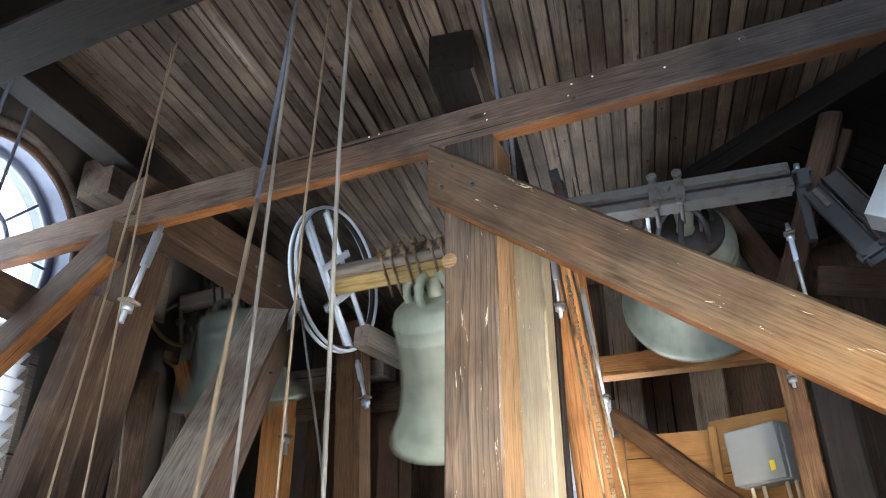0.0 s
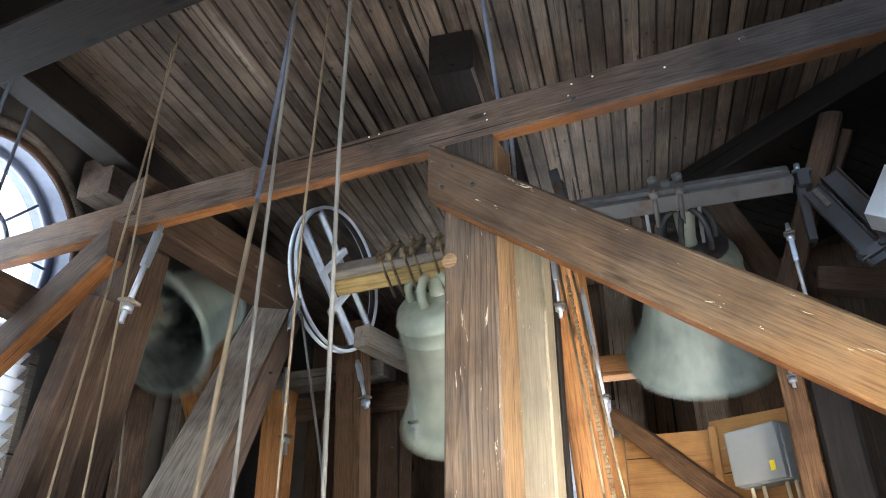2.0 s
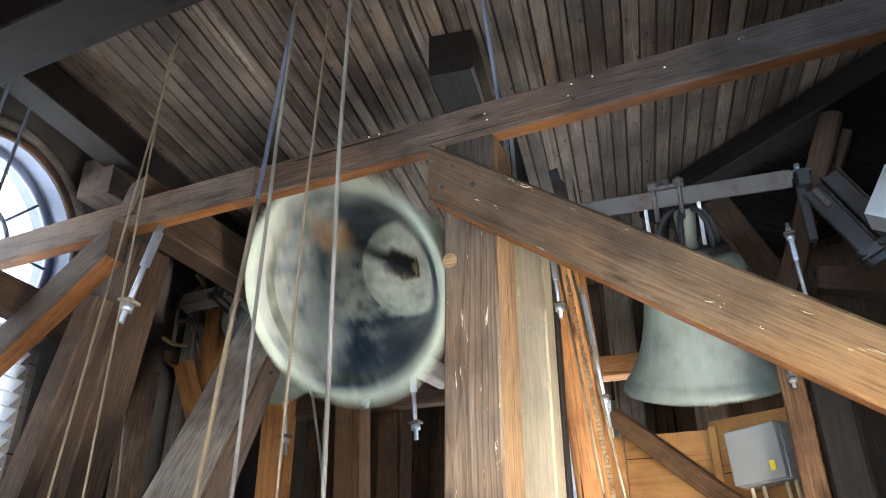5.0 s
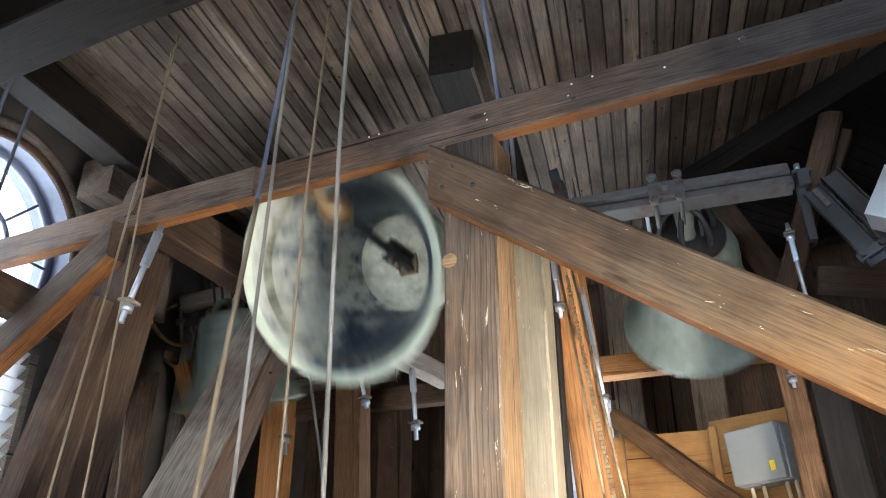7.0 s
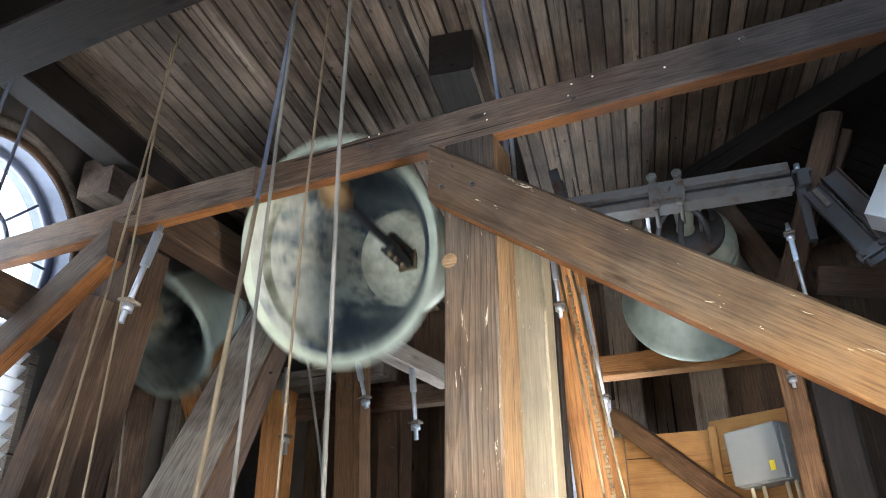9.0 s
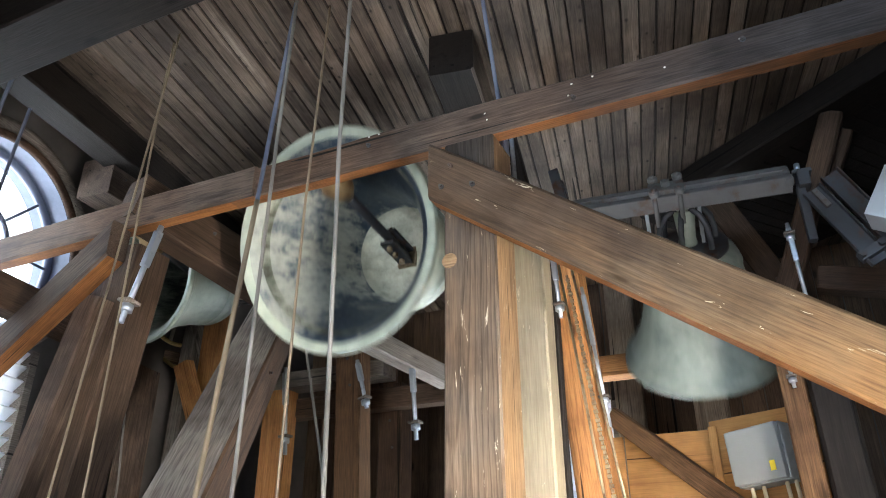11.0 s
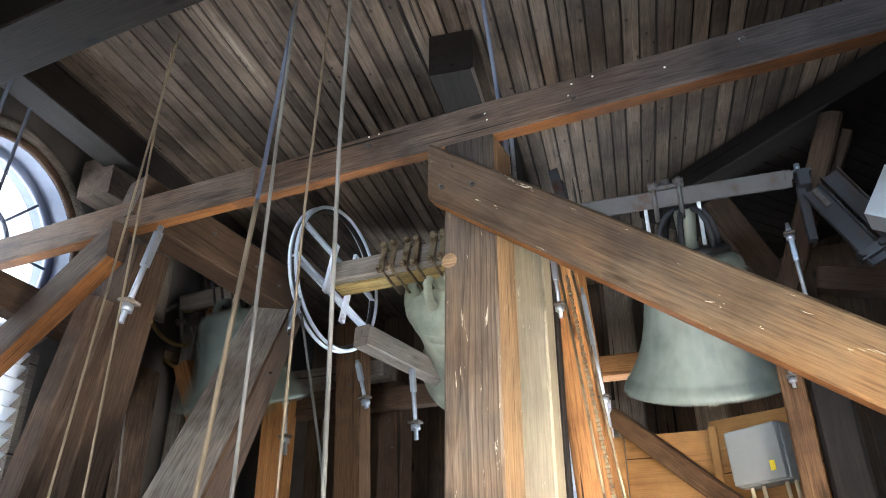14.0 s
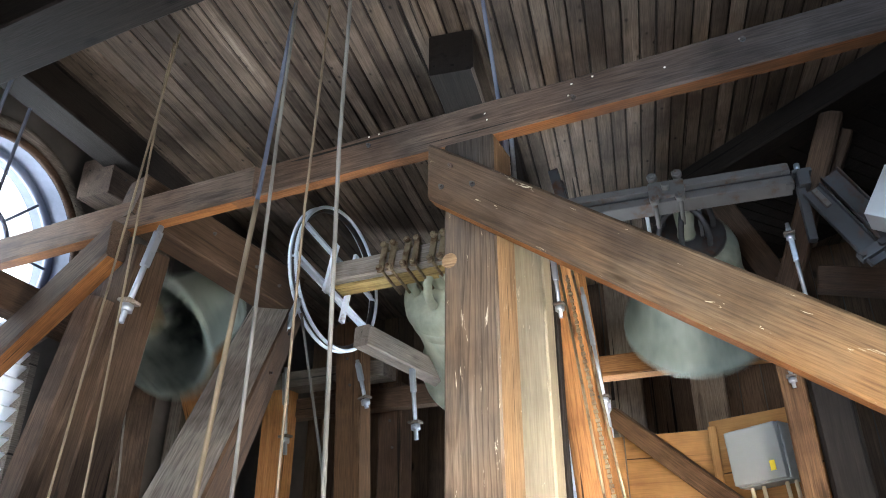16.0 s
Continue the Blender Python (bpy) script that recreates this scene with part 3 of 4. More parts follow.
# unseen casements added to back the rear, right and high lamps
fill_casement("added_window_2", frame_between(at(-0.9, -2.75, 0.95), at(-1.9, -2.75, 0.95), Z), 1.5, 1.3)
fill_casement("added_window_3", frame_between(at(1.45, 1.45, 0.80), at(1.45, 0.45, 0.80), Z), 0.9, 1.0)
fill_casement("added_window_4", frame_between(at(0.55, -2.75, 3.75), at(-0.45, -2.75, 3.75), Z), 1.2, 1.1)

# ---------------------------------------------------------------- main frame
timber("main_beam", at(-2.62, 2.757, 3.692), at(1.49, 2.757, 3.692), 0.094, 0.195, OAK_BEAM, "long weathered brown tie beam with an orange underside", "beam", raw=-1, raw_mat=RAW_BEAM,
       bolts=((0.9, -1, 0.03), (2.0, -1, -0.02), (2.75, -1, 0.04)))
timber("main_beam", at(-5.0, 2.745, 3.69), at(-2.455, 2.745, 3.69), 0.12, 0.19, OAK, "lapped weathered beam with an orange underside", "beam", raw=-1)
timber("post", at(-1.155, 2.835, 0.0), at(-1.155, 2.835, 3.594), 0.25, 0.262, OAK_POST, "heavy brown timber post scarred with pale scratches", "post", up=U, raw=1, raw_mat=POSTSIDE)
timber("pale_post", at(-1.05, 3.3, 0.0), at(-1.05, 3.3, 3.25), 0.20, 0.17, PALEPOST, "smooth pale planed timber post", "post", up=U)
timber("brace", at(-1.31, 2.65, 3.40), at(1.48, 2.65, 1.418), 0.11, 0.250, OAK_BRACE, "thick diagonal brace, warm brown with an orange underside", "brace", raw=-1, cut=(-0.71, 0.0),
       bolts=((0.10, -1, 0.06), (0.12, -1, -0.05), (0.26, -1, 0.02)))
timber("left_post", at(-4.05, 2.98, 0.4), at(-3.61, 2.98, 3.594), 0.26, 0.32, REDOAK, "dark leaning timber post under the beam", "post", up=U, bolts=((1.9, -1, 0.05), (2.2, -1, -0.06), (2.6, -1, 0.0)))
timber("left_stud", at(-4.28, 2.80, 0.9), at(-3.66, 2.80, 3.22), 0.14, 0.17, OAK, "weathered grey-brown leaning timber stud", "post", up=U, bolts=((0.9, -1, 0.0), (1.5, -1, 0.02)))
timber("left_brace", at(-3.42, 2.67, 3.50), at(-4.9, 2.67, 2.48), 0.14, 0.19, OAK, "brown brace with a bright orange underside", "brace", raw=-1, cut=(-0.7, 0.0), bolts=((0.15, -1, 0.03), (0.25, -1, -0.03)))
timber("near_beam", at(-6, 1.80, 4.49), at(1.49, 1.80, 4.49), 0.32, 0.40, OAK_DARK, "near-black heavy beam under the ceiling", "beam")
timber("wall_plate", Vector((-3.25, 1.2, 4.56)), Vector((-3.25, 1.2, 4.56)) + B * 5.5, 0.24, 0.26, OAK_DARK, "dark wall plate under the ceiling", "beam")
timber("sill_beam", WC + WN * 0.20 - B * 1.6 - Z * 0.46, WC + WN * 0.20 + B * 1.25 - Z * 0.46, 0.16, 0.22, REDOAK, "dark brown timber sill under the round window", "beam", bolts=((1.4, -1, 0.0),))
timber("cross_beam", Vector((-2.55, 4.55, 4.36)), Vector((-1.75, 6.65, 4.36)), 0.30, 0.32, OAK, "brown timber cross beam with a bolted end", "beam",
       bolts=((0.12, -1, 0.0), (0.2, 1, 0.05)))
timber("corner_brace", Vector((-1.95, 3.93, 3.83)), Vector((-1.13, 4.97, 3.56)), 0.22, 0.31, REDOAK, "brown bolted corner brace with dark iron bolts", "brace",
       bolts=((0.55, -1, 0.04), (0.93, -1, 0.0), (1.15, -1, -0.03)))
timber("cross_brace", Vector((-1.235, 5.19, 3.60)), Vector((-1.21, 2.6, 0.98)), 0.29, 0.28, GREYWOOD, "leaning timber brace, one face weathered grey", "brace", side=1, second=REDOAK, bolts=((0.5, 1, 0.0), (1.1, 1, 0.03)))
# joist: light on the right face painted as grey timber, the rest near-black
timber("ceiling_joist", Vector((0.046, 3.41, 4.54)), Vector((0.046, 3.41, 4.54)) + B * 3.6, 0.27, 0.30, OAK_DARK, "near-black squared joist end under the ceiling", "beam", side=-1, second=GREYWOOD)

timber("leaning_plank", Vector((0.372, 3.60, 4.05)), Vector((0.50, 3.66, 3.45)), 0.06, 0.13, OAK_DARK, "dark plank leaning behind the post", "plank", up=U)

# right side of the bell frame
timber("bell_frame_post", at(-0.755, 3.72, 0.0), at(-1.005, 3.72, 3.4), 0.19, 0.19, ORANGE, "orange pine post of the bell frame", "post", up=U)
timber("round_rail", at(-1.5, 6.2, 3.38), at(0.6, 6.2, 3.38), 0.19, 0.19, ORANGE, "orange round-edged pine rail", "beam")
timber("wall_stud", at(-1.33, 7.0, 0), at(-1.33, 7.0, CEIL), 0.1, 0.27, STUDWOOD, "pale brown upright wall stud", "post", up=U)
timber("wall_stud", at(-0.60, 7.0, 0), at(-0.60, 7.0, CEIL), 0.1, 0.30, STUDWOOD, "pale brown upright wall stud", "post", up=U)
timber("small_brace", Vector((1.13, 4.80, 2.66)), Vector((1.85, 4.14, 1.83)), 0.10, 0.115, BROWN, "brown pine brace with dark knots", "brace")
timber("dark_post", at(0.085, 4.3, 0), at(0.06, 4.3, 2.9), 0.16, 0.12, BROWN, "dark brown upright timber post", "post", up=U)
timber("dark_post", at(0.26, 4.42, 0), at(0.24, 4.42, 2.9), 0.2, 0.20, OAK_DARK, "near-black upright timber post", "post", up=U)
timber("leaning_post", at(0.65, 4.75, 4.50), at(-0.02, 4.75, 2.9), 0.14, 0.17, REDOAK, "weathered leaning post by the bell yoke", "brace", up=V, bolts=((0.5, -1, 0.0), (1.2, 1, 0.02)))
timber("leaning_post", at(0.72, 5.0, 4.50), at(0.46, 5.0, 3.98), 0.14, 0.15, REDOAK, "weathered leaning post behind its neighbour", "brace", up=V)
timber("back_brace", at(-0.20, 5.6, 4.45), at(0.28, 5.6, 3.35), 0.2, 0.24, REDOAK, "dim brown brace in the dark corner", "brace", up=V)
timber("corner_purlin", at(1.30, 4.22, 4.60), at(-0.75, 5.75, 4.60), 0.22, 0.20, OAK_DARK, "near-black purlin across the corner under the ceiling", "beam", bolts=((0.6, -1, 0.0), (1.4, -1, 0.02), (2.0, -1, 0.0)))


def shade_boards():
    """Added dark boards laid flat beyond the purlin as the corner's shade, in one mesh."""
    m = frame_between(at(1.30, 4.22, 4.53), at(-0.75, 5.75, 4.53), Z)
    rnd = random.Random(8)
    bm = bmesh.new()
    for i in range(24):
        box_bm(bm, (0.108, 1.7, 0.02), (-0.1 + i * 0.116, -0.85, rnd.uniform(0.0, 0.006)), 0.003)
    ob = thing("ceiling_corner", bm, OAK_DARK, "near-black boards added as shade in the ceiling's corner", "ceiling", kind="structure")
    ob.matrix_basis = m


shade_boards()
timber("corner_rail", at(0.35, 4.9, 3.42), at(1.2, 4.9, 3.20), 0.14, 0.16, REDOAK, "brown rail in the dark corner", "beam")

# behind and left of the middle bell
timber("orange_post", at(-4.40, 5.6, 0), at(-4.40, 5.6, 3.36), 0.2, 0.26, ORANGE, "orange pine post behind the bells", "post", up=U)
timber("orange_rail", at(-4.4, 5.75, 3.21), at(-2.4, 5.75, 3.21), 0.16, 0.19, REDOAK, "dark brown pine rail behind the bells", "beam")
timber("grey_rail", at(-4.55, 5.6, 3.44), at(-3.2, 5.6, 3.44), 0.24, 0.16, GREYWOOD, "weathered grey timber rail behind bells", "beam")
timber("support_post", at(-3.42, 5.3, 3.8), at(-3.12, 5.1, 0.2), 0.2, 0.24, BROWN, "brown leg of the bell frame", "post", up=U, bolts=((0.35, -1, 0.0), (0.6, -1, 0.03)))
timber("support_post", at(-3.36, 6.0, 3.4), at(-3.3, 6.0, 0.2), 0.2, 0.26, REDOAK, "brown leg of the bell frame", "post", up=U, bolts=((0.35, -1, 0.0), (0.6, -1, 0.03)))
timber("support_post", at(-2.7, 6.3, 3.4), at(-2.66, 6.3, 0.2), 0.2, 0.2, OAK_DARK, "dark leg of the bell frame", "post", up=U, bolts=((0.35, -1, 0.0),))
timber("bearing_beam", at(-2.80, 4.45, 3.36), at(-2.58, 5.5, 3.26), 0.15, 0.17, YOKEGREY, "grey bearing beam of the bell frame", "beam")
timber("wall_plank", at(-3.56, 6.5, 2.75), at(-3.56, 6.5, 3.33), 0.04, 0.2, GREYWOOD, "short pale plank nailed upright", "plank", up=U)
timber("side_plank", Vector((-2.42, 5.72, 0.3)), Vector((-2.42, 5.72, 3.25)), 0.05, 0.34, OAK, "dark grey upright plank on the wall", "plank", up=B)
timber("bearing_plank", Vector((-2.40, 5.62, 3.65)), Vector((-2.40, 5.62, 4.25)), 0.05, 0.26, GREYWOOD, "short grey plank fixed to the wall", "plank", up=B)
timber("bell_trestle", Vector((-2.30, 6.16, 0.0)), Vector((-2.22, 6.16, 3.88)), 0.14, 0.14, GREYWOOD, "grey trestle post under the small bell's axle", "post", up=U, bolts=((3.3, -1, 0.0), (3.45, -1, 0.0)))
timber("bell_trestle", Vector((-2.22, 6.12, 3.75)), Vector((-1.90, 6.35, 2.85)), 0.10, 0.11, GREYWOOD, "grey trestle brace under the small bell's axle", "brace")
timber("bell_trestle", Vector((-2.62, 6.05, 3.50)), Vector((-1.85, 6.45, 3.42)), 0.09, 0.10, OAK, "brown trestle rail under the small bell's axle", "beam")
timber("side_post", Vector((-2.03, 6.15, 0.3)), Vector((-2.03, 6.15, 3.9)), 0.16, 0.17, ORANGE, "pale orange post with dark knots", "post", up=U)


timber("dark_stile", (0.585, 3.444, 0.0), (0.572, 3.444, 3.26), 0.06, 0.03, OAK_DARK, "dark narrow stile beside the pale post", "post", up=U)
HOOP = [(-2.669, 6.1, 3.829), (-2.605, 6.1, 3.638), (-2.498, 6.1, 3.483), (-2.358, 6.1, 3.381), (-2.155, 6.1, 3.345)]
rope("rope_guide", HOOP, 0.016, YOKEWOOD, "bent brown wooden rope guide", "rope guides")
timber("timber_stub", (-2.431, 6.3, 3.969), (-1.911, 6.3, 4.151), 0.07, 0.08, YOKEWOOD, "yellowed timber arm behind the small bell", "beam")
timber("support_stud", (-2.608, 6.4, 4.536), (-2.443, 6.4, 3.7), 0.08, 0.10, GREYWOOD, "grey upright of the small bell's frame", "post", up=U)
timber("frame_rail", (-2.487, 6.2, 3.811), (-1.977, 6.2, 3.844), 0.06, 0.06, GREYWOOD, "thin grey rail of the small bell's frame", "beam")
timber("support_stud", (-2.35, 6.5, 4.46), (-2.205, 6.5, 3.817), 0.08, 0.09, GREYWOOD, "grey upright of the small bell's frame", "post", up=U)
timber("short_post", (-2.224, 6.0, 3.367), (-2.013, 6.0, 2.815), 0.10, 0.16, ORANGE, "short orange pine post with dark knots", "post", up=U)

# ---------------------------------------------------------------- panel, box and louvres
def cabinet_panel():
    a, b, c = at(-1.13, 5.0), at(-0.46, 5.0), Vector((2.20, 4.10, 0))
    th = empty("plywood_panel", Matrix.Identity(4), "orange plywood casing below the bells", "panel")
    for p, q, top in ((a, a.lerp(b, 0.16), 2.55), (a.lerp(b, 0.17), b, 2.55), (b, c, 2.60)):
        m = frame_between((p.x, p.y, 0), (q.x, q.y, 0), Z)
        n = (q - p).length
        ob = part("sheet", box_bm(bmesh.new(), (n - 0.006, 0.025, top), (n / 2, 0, top / 2), 0.003), PLY, th)
        ob.matrix_basis = m
    ob = part("cover_strip", box_bm(bmesh.new(), (2.5, 0.05, 0.06), (1.25, 0, 0), 0.005), PLY, th)
    ob.matrix_basis = frame_between(Vector((b.x, b.y - 0.04, 0.06)), Vector((b.x, b.y - 0.04, 2.6)), V)
    return th


cabinet_panel()


def junction_box():
    m = frame_between(Vector((1.70, 4.55, 2.32)), Vector((2.02, 4.13, 2.32)), Z)
    m.translation = Vector((1.875, 4.30, 2.315))
    m = m @ pose(0, 0, 0, 0, -4, 0) @ Matrix.Diagonal((0.90, 0.90, 0.90, 1))
    th = empty("junction_box", m, "light grey electrical box with conduits below it", "electrical box")
    part("body", box_bm(bmesh.new(), (0.37, 0.17, 0.36), (0, 0, 0), 0.012), BOXGREY, th)
    part("lid", box_bm(bmesh.new(), (0.36, 0.05, 0.345), (0, -0.112, 0), 0.012), BOXGREY, th)
    part("sticker", box_bm(bmesh.new(), (0.035, 0.004, 0.06), (0.11, -0.139, -0.09)), YELLOW, th, "small yellow warning sticker")
    for x in (-0.13, -0.05, 0.11, 0.17):
        part("conduit", tube_bm(bmesh.new(), [(x, -0.02, -0.18), (x, -0.02, -0.9), (x, -0.02, -2.2)], 0.013), CONDUIT, th, "cream plastic conduit")
    return th


junction_box()


def louvres(name, m, w, z0, z1, pitch):
    th = empty(name, m, "white slatted louvre opening, bright with daylight", "louvre", kind="structure")
    for x in (-w / 2 - 0.03, w / 2 + 0.03):
        part("jamb", box_bm(bmesh.new(), (0.06, 0.12, z1 - z0), (x, 0, (z0 + z1) / 2), 0.004), GREYWOOD, th)
    part("sky_gap", box_bm(bmesh.new(), (w, 0.01, z1 - z0), (0, 0.085, (z0 + z1) / 2)), DAYLIGHT, th, "bright daylight between the slats")
    z = z0 + pitch
    while z < z1:
        part("slat", box_bm(bmesh.new(), (w, 0.11, 0.014), (0, 0, z), 0.002, Euler((radians(-42), 0, 0)).to_matrix()), LOUVRE, th)
        z += pitch


louvres("louvre_window", frame_between(at(-1.82, 7.30), at(-1.82, 7.30) + U, Z), 0.5, 0.6, 3.35, 0.085)
louvres("louvre_window", frame_between(WC + WN * 0.13 - B * 0.10 - Z * WC.z, WC + WN * 0.13 + B * 0.6 - Z * WC.z, Z), 0.9, 1.7, 3.02, 0.09)


# ---------------------------------------------------------------- bells
def bell(name, R, L, m, label, skin, inside, yoke, lip=0, crown=1, ring=1, loops=None, lip_mat=None, plate=False):
    """A bell on its yoke: the origin is on the axle, x along it; the mouth hangs at -L."""
    th = empty(name, m, label, "bell", "bells of the peal")
    out = [(0.985, 0.0), (1.0, 0.03), (0.985, 0.075), (0.93, 0.15), (0.90, 0.17), (0.895, 0.185), (0.845, 0.27), (0.775, 0.40), (0.705, 0.58), (0.655, 0.78), (0.622, 0.98), (0.603, 1.14), (0.612, 1.15), (0.612, 1.17),
           (0.598, 1.18), (0.590, 1.30), (0.598, 1.31), (0.598, 1.33), (0.583, 1.34), (0.572, 1.40), (0.54, 1.465), (0.47, 1.51), (0.33, 1.54), (0.18, 1.55), (0.0, 1.55)]
    inn = [(0.0, 1.46), (0.30, 1.45), (0.43, 1.41), (0.495, 1.33), (0.52, 1.2), (0.545, 1.0), (0.575, 0.8), (0.625, 0.58), (0.69, 0.40), (0.745, 0.28), (0.79, 0.18), (0.83, 0.10), (0.90, 0.03), (0.955, -0.005), (0.985, 0.0)]
    prof = [(r * R, z * R - L) for r, z in out + inn]
    idx = [0] * len(out) + [1] * (len(inn) - 3) + [lip] * 3
    for k in range(len(out), len(out) + 3):
        idx[k] = crown
    for k in range(len(out) + len(inn) - 5, len(out) + len(inn) - 4):
        idx[k] = ring
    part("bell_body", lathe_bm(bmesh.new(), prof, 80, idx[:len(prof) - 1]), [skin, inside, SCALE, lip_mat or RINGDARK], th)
    top = 1.55 * R - L
    bm = bmesh.new()
    part("crown_stem", lathe_bm(bmesh.new(), [(0.13 * R, top - 0.02), (0.10 * R, top + 0.15 * R), (0.13 * R, -0.09)], 20), skin, th)
    for k in range(6):
        a = 2 * math.pi * k / 6 + 0.3
        c, s = math.cos(a), math.sin(a)
        h = -0.07 - top
        pts = [(c * r * R, s * r * R, top + z * h) for r, z in ((0.34, -0.03), (0.345, 0.3), (0.31, 0.62), (0.22, 0.86), (0.10, 0.95))]
        part("crown_loop", tube_bm(bmesh.new(), pts, (0.034 if loops else 0.052) * R, 10), loops or skin, th)
    if plate:
        part("crown_plate", lathe_bm(bmesh.new(), [(0.0, top + 0.035), (0.44 * R, top + 0.035), (0.46 * R, top + 0.02), (0.46 * R, top - 0.012), (0.0, top - 0.02)], 40), STEEL_DARK, th, "black iron plate on the crown")
    yoke(th, R)
    cl = new("clapper")
    cl.parent = th
    cl.empty_display_size = 0.1
    cl.location = (0, 0, top - 0.16 * R)
    part("clapper_shaft", tube_bm(bmesh.new(), [(0, 0, 0.05), (0, 0, -0.6 * R), (0, 0, -1.2 * R)], 0.045 * R, 12), STEEL_DARK, cl)
    for dy in (-0.07 * R, 0.07 * R):
        part("shackle", box_bm(bmesh.new(), (0.15 * R, 0.04 * R, 0.46 * R), (0, dy, -0.16 * R), 0.006), STEEL_DARK, cl, "dark bolted iron shackle")
    for z in (-0.06, -0.2, -0.32):
        part("shackle_bolt", tube_bm(bmesh.new(), [(0, -0.13 * R, z * R), (0, 0.13 * R, z * R)], 0.03 * R, 6), STRAP, cl)
    part("shackle_pad", box_bm(bmesh.new(), (0.20 * R, 0.22 * R, 0.05 * R), (0, 0, 0.05 * R), 0.005), STRAP, cl, "brown iron hanger pad")
    part("clapper_ball", lathe_bm(bmesh.new(), [(0.0, -1.12 * R), (0.06 * R, -1.12 * R), (0.12 * R, -1.22 * R), (0.15 * R, -1.33 * R), (0.12 * R, -1.44 * R), (0.06 * R, -1.5 * R), (0.055 * R, -1.68 * R), (0.0, -1.70 * R)], 24), BRASS, cl, "iron clapper ball with a tail")
    return th, cl


def clamp(th, x, w, h, mat, r=0.011):
    """U-bolt over the yoke with a top plate and nuts."""
    part("clamp_plate", box_bm(bmesh.new(), (0.05, w + 0.07, 0.018), (x, 0, h / 2 + 0.010), 0.004), mat, th)
    for y in (-w / 2 - r, w / 2 + r):
        part("clamp_bolt", tube_bm(bmesh.new(), [(x, y, -h / 2 - 0.08), (x, y, h / 2 + 0.062)], r), mat, th)
        part("clamp_nut", tube_bm(bmesh.new(), [(x, y, h / 2 + 0.018), (x, y, h / 2 + 0.05)], r * 2.3, 6), mat, th)


def axle(th, x0, x1):
    part("axle", tube_bm(bmesh.new(), [(x0, 0, 0), (x1, 0, 0)], 0.03, 16), STEEL_DARK, th)


def yoke_wood(th, R):
    a = part("yoke_beam", timber_bm(1.62, 0.20, 0.13, 91), [YOKEWOOD, RAW], th, "yellowed yoke timber")
    a.matrix_basis = pose(-0.80, 0, -0.045)
    b = part("yoke_cap", timber_bm(1.62, 0.19, 0.07, 92), [YOKEGREY, RAW], th, "grey upper yoke timber")
    b.matrix_basis = pose(-0.80, 0, 0.058)
    for x in (-0.32, -0.24, -0.12, -0.04, 0.10, 0.18, 0.3):
        clamp(th, x, 0.20, 0.24, STRAP)
    axle(th, -0.95, 1.0)
    wheel(th, -0.815, 0.575)


def wheel(th, x, r):
    """Rope wheel: two rims side by side, crossed channel spokes, hub irons."""
    for dx in (-0.028, 0.028):
        part("rim", ring_bm(bmesh.new(), r, 0.014, "X", 80, 8, (x + dx, 0, 0)), WHEELSTEEL, th)
    part("groove", ring_bm(bmesh.new(), r - 0.02, 0.022, "X", 80, 6, (x, 0, 0)), STEEL_DARK, th)
    for s in (-1, 1):
        part("spoke", box_bm(bmesh.new(), (0.022, 0.046, 2 * r * 0.955), (x, s * 0.16, 0), 0.004), WHEELSTEEL, th)
        part("spoke_flange", box_bm(bmesh.new(), (0.034, 0.010, 2 * r * 0.94), (x + 0.015, s * 0.14, 0), 0.003), WHEELSTEEL, th)
    part("cross_spoke", box_bm(bmesh.new(), (0.03, 0.46, 0.05), (x + 0.035, 0, 0.14), 0.004), WHEELSTEEL, th)
    part("cross_spoke", box_bm(bmesh.new(), (0.03, 0.66, 0.05), (x + 0.035, 0, -0.14), 0.004), WHEELSTEEL, th)
    for y in (-0.16, 0.16):
        for z in (-0.14, 0.14):
            part("spoke_bolt", tube_bm(bmesh.new(), [(x - 0.02, y, z), (x - 0.035, y, z)], 0.014, 6), STEEL_DARK, th)
    part("hub", tube_bm(bmesh.new(), [(x - 0.06, 0, 0), (x + 0.06, 0, 0)], 0.07, 20), STEEL_DARK, th)


def yoke_iron(th, R):
    for y in (-0.066, 0.066):
        part("yoke_bar", box_bm(bmesh.new(), (1.52, 0.068, 0.11), (-0.10, y, 0.0), 0.005), YOKEIRON, th, "grey twin yoke bar")
    for x in (-0.17, -0.01):
        clamp(th, x, 0.20, 0.13, IRON_GREY, 0.015)
    part("clamp_block", box_bm(bmesh.new(), (0.23, 0.15, 0.03), (-0.09, 0, 0.075), 0.008), IRON_GREY, th)
    part("clamp_boss", tube_bm(bmesh.new(), [(-0.09, 0, 0.085), (-0.09, 0, 0.13)], 0.03, 6), IRON_GREY, th)
    for x in (-0.24, 0.10):
        for y in (-0.05, 0.05):
            part("hanger_strap", box_bm(bmesh.new(), (0.022, 0.012, 0.30), (x, y, -0.19), 0.003), STEEL, th, "bright steel hanger strap")
    for y in (-0.066, 0.066):
        part("end_cap", box_bm(bmesh.new(), (0.05, 0.082, 0.05), (0.645, y, 0.02), 0.005), YOKEIRON, th)
    axle(th, -1.0, 0.76)
    part("lever", box_bm(bmesh.new(), (0.03, 0.06, 0.42), (0.74, 0, -0.20), 0.004), PAINT_DARK, th, "dark steel lever at the end of the axle")
    part("lever_head", tube_bm(bmesh.new(), [(0.70, 0, 0), (0.76, 0, 0)], 0.045, 16), PAINT_DARK, th)


